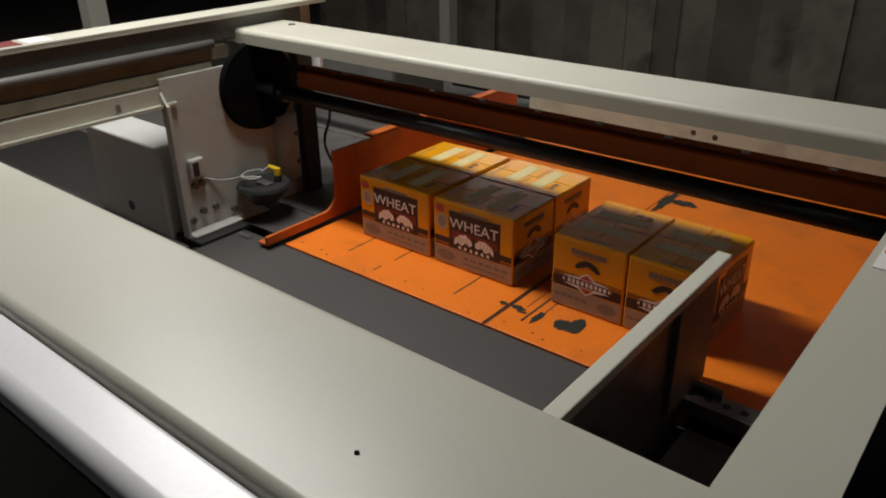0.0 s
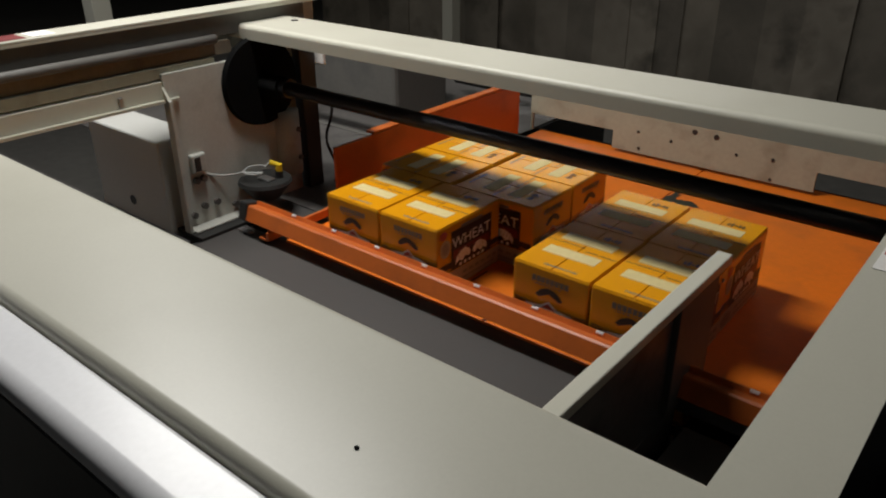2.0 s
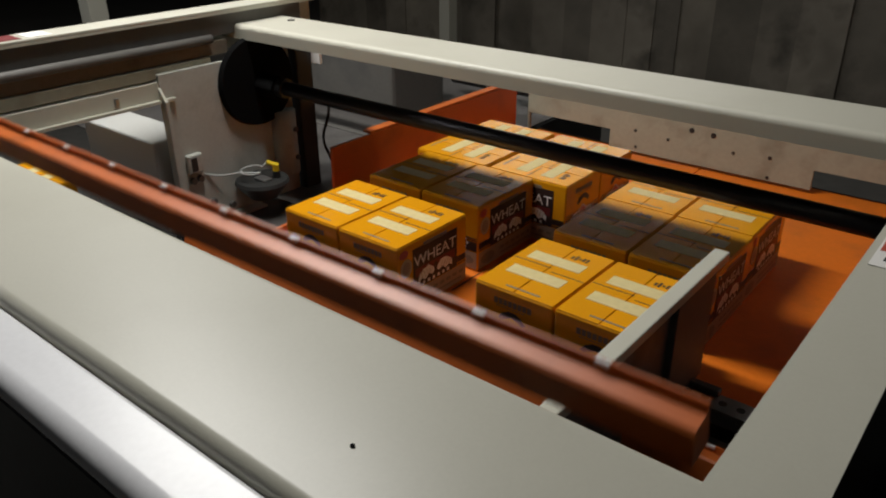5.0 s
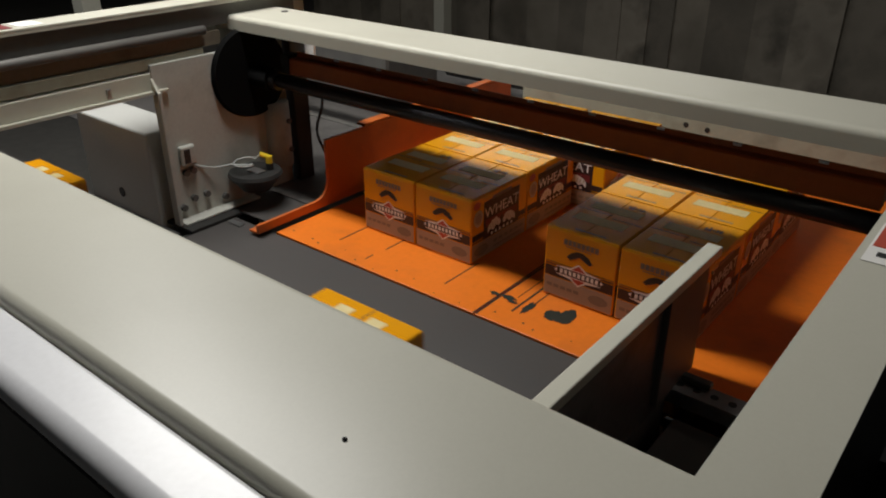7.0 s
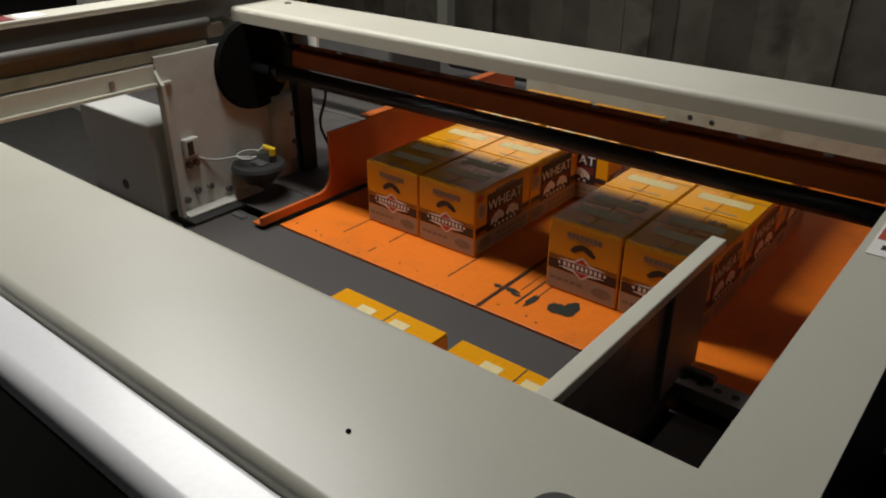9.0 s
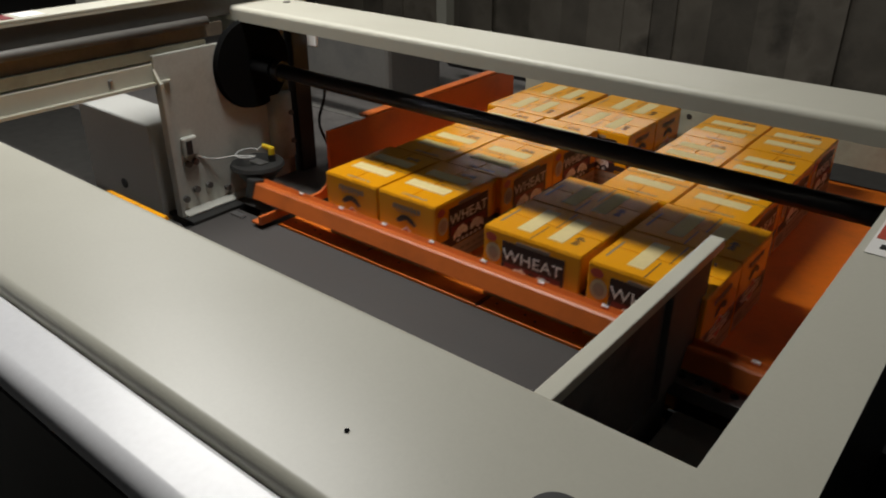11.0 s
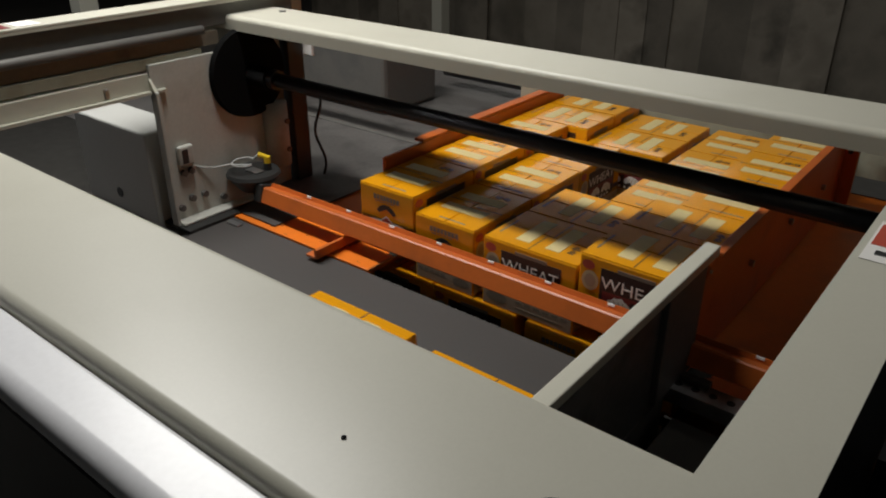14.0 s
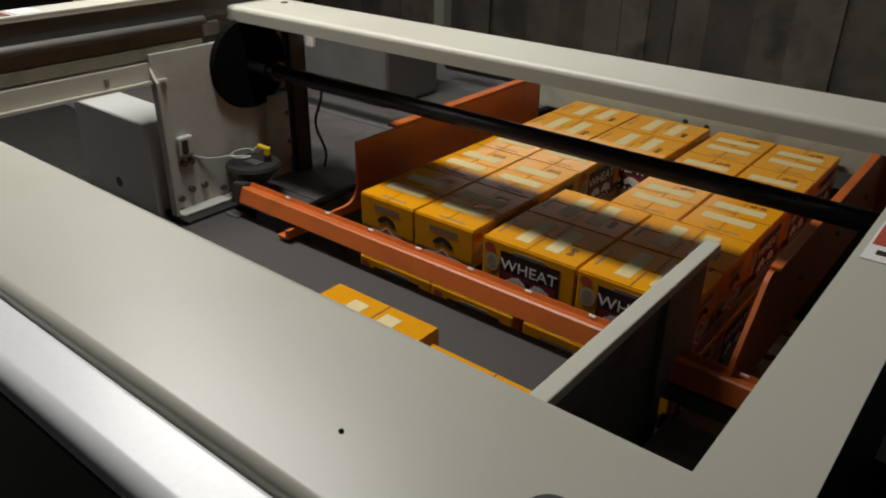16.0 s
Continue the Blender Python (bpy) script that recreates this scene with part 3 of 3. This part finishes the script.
def carton():
    """A twelve-bottle carton: long faces to -y and +y, origin at the middle of its base."""
    t = thing("beer_carton", "yellow printed cardboard bottle carton with closed top flaps", "carton", group="beer cartons")
    l, w = L / 2 - 0.001, W / 2 - 0.001
    bm = boxed(-l, l, -w, w, 0, DRAWN - 0.003, bevel=0.004)
    part("body", bm, YELLOW, t)
    # top: two flaps that meet along the middle, and pale paper patches
    for a, b in ((-w + 0.002, -0.0015), (0.0015, w - 0.002)):
        part("top_flap", boxed(-l + 0.002, l - 0.002, a, b, DRAWN - 0.003, DRAWN, bevel=0.001), YELLOW, t)
    rng = random.Random(3)
    for cx in (-0.04, 0.045):
        bm = bmesh.new()
        box(bm, cx - 0.020, cx + 0.020, -w + 0.032, w - 0.028, DRAWN, DRAWN + 0.0012, bevel=0.0005)
        part("paper_patch", bm, GLUE, t, "pale torn paper patch")
    for x0, a, b in ((-0.006, -w + 0.004, -0.012), (0.010, -0.004, w - 0.004)):
        bm = bmesh.new()
        flat(bm, "+z", DRAWN, x0, x0 + 0.0028, a, b, I_, 0.0004)
        part("flap_slit", bm, INKS, t, "dark slit between flaps")
    bm = bmesh.new()
    for k in range(5):
        flat(bm, "+z", DRAWN, 0.082 + rng.uniform(-0.006, 0.006), 0.090 + rng.uniform(0, 0.01), -0.055 + k * 0.009, -0.049 + k * 0.009, I_)
    part("code_print", bm, INKS, t)
    bm = bmesh.new()
    flat(bm, "+z", DRAWN, -0.116, -0.111, -0.055, 0.03, S_)
    part("top_print", bm, INKS, t)
    # long faces
    for s, ax in ((-1, "-y"), (1, "+y")):
        at = s * w
        bm = bmesh.new()
        flat(bm, ax, at, -l + 0.004, l - 0.004, 0.005, 0.060, K_)
        flat(bm, ax, at, -l + 0.004, l - 0.004, 0.064, 0.068, I_)
        flat(bm, ax, at, -l + 0.004, l - 0.004, 0.072, 0.092, I_)
        flat(bm, ax, at, -0.078, 0.092, 0.062, 0.186, I_, 0.0009)
        flat(bm, ax, at, -0.070, 0.084, 0.098, 0.124, M_, 0.0011)
        rng = random.Random(8)
        crown = [(-0.066 + 0.0066 * k, 0.094 + 0.024 * abs(math.sin((k / 20) * math.tau)) + rng.uniform(-0.003, 0.003)) for k in range(21)]
        foot = [(0.066 - 0.0132 * k, 0.080 + (0.010 if k % 2 else 0.0) - 0.004 * math.cos((k / 10) * math.tau)) for k in range(11)]
        patch(bm, ax, at, [(0.006 + u, v) for u, v in crown + foot], WH, 0.0014)
        patch(bm, ax, at, [(0.001, 0.090), (0.011, 0.090), (0.014, 0.112), (0.006, 0.118), (-0.002, 0.112)], I_, 0.0017)
        for k in range(8):
            u = 0.006 + (-0.052, -0.041, -0.030, -0.019, 0.019, 0.030, 0.041, 0.052)[k]
            lean = 0.006 if k < 4 else -0.006
            patch(bm, ax, at, [(u, 0.088), (u + 0.0022, 0.088), (u + 0.0022 - lean, 0.107), (u - lean, 0.107)], ME, 0.0017)
        for k in range(6):
            u = -0.046 + k * 0.019
            patch(bm, ax, at, [(u, 0.067), (u + 0.011, 0.067), (u + 0.009, 0.077), (u + 0.002, 0.077)], WH, 0.0017)
        disc(bm, ax, at, -0.103, 0.142, 0.021, 0.028, ME, 0.0012, 22)
        disc(bm, ax, at, -0.103, 0.142, 0.014, 0.019, K_, 0.0015, 20)
        disc(bm, ax, at, -0.11, 0.185, 0.016, 0.013, R_, 0.0010, 16)
        flat(bm, ax, at, -0.038, 0.052, 0.184, 0.194, S_, 0.0012)
        for k in range(6):
            flat(bm, ax, at, -0.03 + k * 0.026, -0.012 + k * 0.026, 0.034, 0.044, S_, 0.0010)
        flat(bm, ax, at, -0.03, 0.11, 0.018, 0.023, S_, 0.0010)
        disc(bm, ax, at, -0.088, 0.032, 0.032, 0.018, S_, 0.0010, 18)
        lab = part("long_side_label", bm, INKS, t, "dark label with a white sheaf")
        wm = new("wordmark", WORD)
        wm.parent = lab
        wm.matrix_local = Matrix.Diagonal((1, 1, H / DRAWN, 1)) @ Matrix.Translation((0.006, at + s * 0.0016, 0.132)) @ (Matrix.Rotation(radians(90), 4, "X") if s < 0 else Matrix.Rotation(radians(180), 4, "Z") @ Matrix.Rotation(radians(90), 4, "X"))
    # end faces
    for s, ax in ((-1, "-x"), (1, "+x")):
        at = s * l
        bm = bmesh.new()
        flat(bm, ax, at, -w + 0.004, w - 0.004, 0.005, 0.060, K_)
        flat(bm, ax, at, -w + 0.004, w - 0.004, 0.063, 0.094, I_)
        flat(bm, ax, at, -w + 0.004, w - 0.004, 0.098, 0.101, I_)
        flat(bm, ax, at, -w + 0.004, w - 0.004, 0.105, 0.107, I_)
        patch(bm, ax, at, [(-0.068, 0.087), (-0.05, 0.101), (-0.022, 0.104), (0, 0.121), (0.022, 0.104), (0.05, 0.101), (0.068, 0.087), (0.05, 0.073), (0.022, 0.069), (0, 0.053), (-0.022, 0.069), (-0.05, 0.073)], WH, 0.0008)
        patch(bm, ax, at, [(-0.020, 0.100), (0, 0.117), (0.020, 0.100), (0.020, 0.074), (0, 0.057), (-0.020, 0.074)], R_, 0.0010)
        patch(bm, ax, at, [(-0.060, 0.078), (0.060, 0.078), (0.060, 0.097), (-0.060, 0.097)], I_, 0.0013)
        patch(bm, ax, at, [(-0.062, 0.0985), (0.062, 0.0985), (0.062, 0.1005), (-0.062, 0.1005)], WH, 0.0015)
        patch(bm, ax, at, [(-0.062, 0.0745), (0.062, 0.0745), (0.062, 0.0765), (-0.062, 0.0765)], WH, 0.0015)
        for k in range(9):
            u = -0.0545 + k * 0.0122
            patch(bm, ax, at, [(u, 0.081), (u + 0.008, 0.081), (u + 0.008, 0.094), (u, 0.094)], WH, 0.0016)
        patch(bm, ax, at, [(-0.036, 0.134), (-0.027, 0.128), (0, 0.143), (0.027, 0.128), (0.036, 0.134), (0.024, 0.149), (0.008, 0.158), (-0.008, 0.158), (-0.024, 0.149)], B_, 0.0012)
        for k in range(8):
            u = -0.048 + k * 0.012
            patch(bm, ax, at, [(u, 0.170), (u + 0.010, 0.170), (u + 0.010, 0.186), (u, 0.186)], S_, 0.0010)
        patch(bm, ax, at, [(-0.03, 0.164), (0.04, 0.164), (0.04, 0.166), (-0.03, 0.166)], S_, 0.0010)
        for k in range(5):
            u = -0.005 + k * 0.019
            patch(bm, ax, at, [(u, 0.030), (u + 0.015, 0.030), (u + 0.015, 0.040), (u, 0.040)], S_, 0.0010)
        disc(bm, ax, at, -0.058, 0.032, 0.027, 0.015, S_, 0.0010, 18)
        part("end_label", bm, INKS, t, "end label with a red diamond badge")
    k = H / DRAWN
    for ob in t.children:
        ob.data.transform(Matrix.Diagonal((1, 1, k, 1)))
    return t


first = carton()
first.location = (0, -0.9, BED)
CARTONS = []    # each: object, rows of (seconds, x, y, z, turn)


def place(rows):
    ob = first if not CARTONS else copy_thing(first, Matrix.Identity(4))
    CARTONS.append((ob, rows))
    return ob


def lerp(table, t):
    if t <= table[0][0]:
        return table[0][1]
    for (a, u), (b, v) in zip(table, table[1:]):
        if t <= b:
            return u + (v - u) * (t - a) / (b - a)
    return table[-1][1]


# the front of a pushed row, seconds after the sweep starts
PUSH = [(0.0, -0.855), (0.65, -0.855), (0.8, -0.685), (1.0, -0.555), (1.2, -0.40), (1.3, -0.30), (1.4, -0.235), (1.5, -0.222), (1.6, -0.207), (1.7, -0.182), (1.9, -0.125), (2.1, -0.045), (2.3, 0.06), (2.4, 0.092), (2.5, 0.095)]
STARTS = (0.0, 3.5, 8.9)
LAST = 0.016            # where the front of the finished layer stands


def front(k, t):
    """The front of the row pushed by sweep k (1 to 3)."""
    y = lerp(PUSH, t - STARTS[k - 1])
    return min(y, LAST) if k == 3 else y


SQUEEZE = [(12.1, 0.0), (12.3, 0.04), (12.5, 0.25), (12.9, 1.0)]
OPEN_LEFT = [(13.30, 0.447), (13.5, 0.375), (14.0, 0.10), (14.5, -0.22), (15.0, -0.52)]
OPEN_RIGHT = [(13.30, 0.450), (13.5, 0.525), (14.0, 0.80), (14.5, 1.08), (15.0, 1.35)]
SINK = [(15.1, 0.0), (16.0, -0.014)]
DROP = -0.040
SETTLE = 0.16


def drop_time(x0, x1):
    """When the opening plates let go of a carton that spans x0 to x1."""
    if (x0 + x1) / 2 < 0.449:
        return lerp([(-x, t) for t, x in OPEN_LEFT], -(x0 + 0.2 * (x1 - x0)))
    return lerp([(x, t) for t, x in OPEN_RIGHT], x1 - 0.2 * (x1 - x0))


TIMES = [round(0.1 * i, 1) for i in range(161)]


def layer_carton(x_open, x_shut, depth, row, off, turn, extra=0.0, arrive=((0.0, 0.0),)):
    """depth: how deep the carton is; row: 0 to 3; off: its distance behind its own row's front; extra: what lies between rows."""
    mid_w = (L if turn == 0 else W) / 2
    when = drop_time(x_shut - mid_w, x_shut + mid_w) + 0.02 * ((row * 7) % 3)
    rows = []
    for t in TIMES:
        y = 0.095 if row == 0 else front(row, t)
        for k in range(row + 1, 4):
            if t < STARTS[k - 1] + 0.7:
                break
            y = max(y, front(k, t) + sum(extra[j - 1] for j in range(row + 1, k + 1)))
        x = x_open + (x_shut - x_open) * lerp(SQUEEZE, t) + lerp(arrive, t)
        fall = lerp([(when, 0.0), (when + SETTLE, DROP)], t)
        rows.append((t, x, y + off + depth / 2, BED + 0.002 + fall + lerp(SINK, t), turn))
    place(rows)


DEEP_LEFT = (L, L, L)            # depth of the left group of rows 1, 2, 3
DEEP_RIGHT = (L, L, 2 * W)
G = 0.003
# first row, there from the start: four lengthwise on the left, two endwise on the right
SHUT = -0.032            # left edge of the squared layer
SHUT_RIGHT = SHUT + 0.966    # and its right edge
RIGHT_ENDS = SHUT_RIGHT - 2 * W - G
for i in range(2):
    for j in range(2):
        layer_carton(-0.150 + L / 2 + i * (L + 0.016), SHUT + L / 2 + i * (L + G), W, 0, j * (W + 0.002), 0, DEEP_LEFT)
    layer_carton(0.519 + W / 2 + i * (W + G), RIGHT_ENDS + W / 2 + i * (W + G), L, 0, 0, 90, DEEP_RIGHT)
SECOND = ((0.0, -2.0), (3.7, 0.0))
LEAD = ((0.0, -4.9), (6.4, -0.83), (6.7, -0.59), (7.2, -0.24), (7.75, -0.03), (9.4, -0.03), (10.6, 0.0))
FOLLOW = ((0.0, -6.7), (7.2, -1.18), (7.7, -0.76), (8.2, -0.36), (8.7, -0.062), (8.9, -0.045), (9.4, -0.045), (10.6, 0.0))
THIRD = ((0.0, -7.2), (9.6, 0.0))
for row in (1, 2):
    for i in range(2):
        come = SECOND if row == 2 else ((0.0, 0.0),)
        layer_carton(-0.104 + W / 2 + i * (W + G), SHUT + W / 2 + i * (W + G), L, row, 0, 90, DEEP_LEFT, come)
        layer_carton(0.522 + W / 2 + i * (W + G), RIGHT_ENDS + W / 2 + i * (W + G), L, row, 0, 90, DEEP_RIGHT, come)
for i in range(2):
    layer_carton(-0.121 + W / 2 + i * (W + G), SHUT + W / 2 + i * (W + G), L, 3, 0, 90, DEEP_LEFT, THIRD)
    for j in range(2):
        layer_carton(0.427 + L / 2 + i * (L + 0.016), SHUT_RIGHT - 2 * L - G + L / 2 + i * (L + G), W, 3, j * (W + 0.002), 0, DEEP_RIGHT, (FOLLOW, LEAD)[i])


def lower_layer():
    """The layer already on the pallet, its pattern turned about."""
    z = BED + 0.002 + DROP - H - 0.001
    spots = []
    for i in range(2):
        for j in range(2):
            spots.append((SHUT + L / 2 + i * (L + G), W / 2 + j * (W + G), 0))
            spots.append((SHUT_RIGHT - 2 * L - G + L / 2 + i * (L + G), 3 * L + W / 2 + j * (W + G), 0))
        for k in range(3):
            spots.append((RIGHT_ENDS + W / 2 + i * (W + G), L / 2 + k * L, 90))
            spots.append((SHUT + W / 2 + i * (W + G), 2 * W + L / 2 + k * L, 90))
    for x, y, turn in spots:
        place([(t, x, y + 0.004, z + lerp(SINK, t), turn) for t in (0.0, 15.1, 16.0)])


lower_layer()


def lane_carton(x, y, arrive, turn, drift=((0.0, 0.0),)):
    place([(t, x + lerp(arrive, t), y + lerp(drift, t), BED, turn) for t in TIMES])


# next cartons, running along the lane under the front cover to the lane stop
NEXT_LEAD = ((0.0, -9.0), (11.5, -0.76), (11.9, -0.47), (12.2, -0.265), (12.5, -0.06), (12.75, 0.0))
NEXT_FOLLOW = ((0.0, -10.0), (12.8, -0.80), (13.2, -0.545), (13.6, -0.22), (14.0, -0.035), (14.3, 0.0))
for j in range(2):
    lane_carton(0.364 + L / 2, -0.442 - W / 2 - j * (W + 0.002), NEXT_FOLLOW, 0, ((13.0, -0.055), (13.6, -0.05), (14.0, -0.028), (14.4, 0.0)))
    lane_carton(0.652 + L / 2, -0.488 - W / 2 - j * (W + 0.002), NEXT_LEAD, 0)


def infeed():
    t = thing("infeed_conveyor", "long dark infeed conveyor with a grey belt", "conveyor")
    part("belt", boxed(-11.5, -0.502, -1.1, -0.28, BED - 0.03, BED - 0.002, bevel=0.002), DECK, t)
    part("frame", boxed(-11.5, -0.502, -1.12, -0.27, BED - 0.12, BED - 0.03), DIRTY, t)
    for x in (-11.0, -8.0, -5.0, -2.0):
        part("leg", boxed(x, x + 0.06, -1.1, -1.04, 0.0, BED - 0.12), DIRTY, t)
        part("leg", boxed(x, x + 0.06, -0.34, -0.28, 0.0, BED - 0.12), DIRTY, t)
    return t


infeed()


# pallet under the stack
def pallet():
    t = thing("wooden_pallet", "plain wooden pallet under the stacked cartons", "pallet")
    z = BED + DROP - 2 * H - 0.02
    for i in range(7):
        part("deck_board", boxed(-0.03, 0.99, 0.0 + i * 0.18, 0.1 + i * 0.18, z - 0.02, z, bevel=0.002), WOOD, t)
    for x in (-0.03, 0.43, 0.89):
        part("stringer", boxed(x, x + 0.1, 0.0, 1.18, z - 0.12, z - 0.02, bevel=0.003), WOOD, t)
    return t


stack_pallet = pallet()


def lift_table():
    t = thing("lift_table", "dark steel lift table below the pallet", "lift table")
    z = BED + DROP - 2 * H - 0.14
    part("platform", boxed(-0.1, 1.1, -0.05, 1.25, z - 0.06, z, bevel=0.004), DIRTY, t)
    part("column", boxed(0.35, 0.65, 0.45, 0.75, -0.12, z - 0.06), DIRTY, t)
    return t


lift = lift_table()


# ---- sweep bars ----
def sweep_bar():
    """Origin: the far top edge at the bar's left end."""
    t = thing("sweep_bar", "orange enamelled sweep bar with a raised lip and dark end bracket", "sweep bar", group="sweep bars")
    pts = [(0, 0.012), (0, -0.050), (-0.034, -0.050), (-0.040, -0.046), (-0.036, -0.004), (-0.032, 0.0), (-0.005, 0.0), (-0.003, 0.012)]
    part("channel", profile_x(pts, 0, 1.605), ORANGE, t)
    part("end_bracket", boxed(-0.035, 0.0, -0.042, 0.004, -0.05, 0.008, bevel=0.004), BLACK, t, "black end bracket")
    for i in range(9):
        part("clip", boxed(0.16 + i * 0.165, 0.178 + i * 0.165, -0.006, 0.001, 0.006, 0.012, bevel=0.001), EDGE, t, "pale clip")
    return t


bar_a = sweep_bar()
bar_b = copy_thing(bar_a, Matrix.Identity(4))
BAR_X = -0.395
# over the top towards the front, from its rest at the back
OVER = [(0.0, 0.14, 1.170, 0), (0.33, 0.135, 1.172, 0), (0.4, 0.03, 1.208, -5), (0.5, -0.085, 1.216, -25), (0.7, -0.222, 1.222, -38), (0.8, -0.292, 1.224, -38), (1.0, -0.43, 1.224, -30), (1.2, -0.557, 1.226, -8), (1.4, -0.69, 1.224, 12), (1.5, -0.745, 1.205, 14), (1.6, -0.79, 1.17, 14), (1.7, -0.83, 1.12, 14), (1.8, -0.85, 1.05, 8), (1.9, -0.86, 1.0, 0)]
# low and forward, pushing, then up round the back to its rest
UNDER = [(0.9, -0.86, 1.0, 0), (1.2, -0.60, 0.80, -14), (1.3, -0.43, 0.798, -14), (1.4, -0.35, 0.798, -14), (1.7, -0.25, 0.798, -14), (1.9, -0.150, 0.798, -14), (2.0, -0.108, 0.798, -14), (2.2, -0.02, 0.798, -14), (2.35, 0.075, 0.798, -14), (2.45, 0.088, 0.808, -14), (2.6, 0.085, 0.87, -6), (2.7, 0.10, 0.95, 0), (2.8, 0.13, 1.02, 6), (2.9, 0.18, 1.10, 6), (3.0, 0.18, 1.15, 3), (3.1, 0.155, 1.165, 0), (3.2, 0.14, 1.170, 0)]


def at_bar(y, z, lean):
    """The bar leans about the middle of its section."""
    a = radians(lean)
    cy, cz = -0.018, -0.022
    return pose(BAR_X, y + cy - cy * math.cos(a) + cz * math.sin(a), z + cz - cy * math.sin(a) - cz * math.cos(a), lean)


def motions():
    for ob, rows in CARTONS:
        keep = [rows[0]]
        for a, b, c in zip(rows, rows[1:], rows[2:]):
            if any(abs(u - v) > 2e-4 or abs(v - w) > 2e-4 for u, v, w in zip(a[1:], b[1:], c[1:])):
                keep.append(b)
        keep.append(rows[-1])
        walk(ob, [(t, pose(x, y, z, 0, 0, turn)) for t, x, y, z, turn in keep])
    a, b, c = STARTS
    rows_a = OVER + [(t + b, *r) for t, *r in UNDER] + [(t + c, *r) for t, *r in OVER if t > 0] + [(16.0, -0.86, 1.0, 0)]
    rows_b = [(0.0, -0.86, 1.0, 0)] + UNDER + [(t + b, *r) for t, *r in OVER if t > 0] + [(t + c, *r) for t, *r in UNDER if t < 2.2]
    rows_b += [(c + 2.25, -0.006, 0.798, -14), (14.6, -0.006, 0.798, -14), (15.0, -0.022, 0.798, -14), (16.0, -0.086, 0.798, -14)]
    walk(bar_a, [(t, at_bar(*r)) for t, *r in rows_a])
    walk(bar_b, [(t, at_bar(*r)) for t, *r in rows_b])
    walk(guide_left, [(t, pose(x, 0, 0)) for t, x in ((0, -0.292), (11.7, -0.292), (11.9, -0.28), (12.5, -0.110), (12.9, -0.038), (14.5, -0.038), (14.6, -0.05), (15.0, -0.15), (15.1, -0.152), (16.0, -0.152))])
    walk(guide_right, [(t, pose(x, 0, 0)) for t, x in ((0, 1.24), (11.9, 1.24), (12.5, 1.0), (12.9, 0.950), (14.5, 0.950), (15.0, 1.055), (15.1, 1.064), (16.0, 1.064))])
    walk(plate_left, [(0.0, pose(0, 0, 0)), (13.2, pose(0, 0, 0))] + [(t, pose(x - 0.447, 0, 0)) for t, x in OPEN_LEFT] + [(16.0, pose(-0.967, 0, 0))])
    walk(plate_right, [(0.0, pose(0, 0, 0)), (13.2, pose(0, 0, 0))] + [(t, pose(x - 0.450, 0, 0)) for t, x in OPEN_RIGHT] + [(16.0, pose(0.9, 0, 0))])
    walk(lift, [(t, pose(0, 0, lerp(SINK, t))) for t in (0.0, 15.1, 16.0)])
    walk(stack_pallet, [(t, pose(0, 0, lerp(SINK, t))) for t in (0.0, 15.1, 16.0)])


motions()
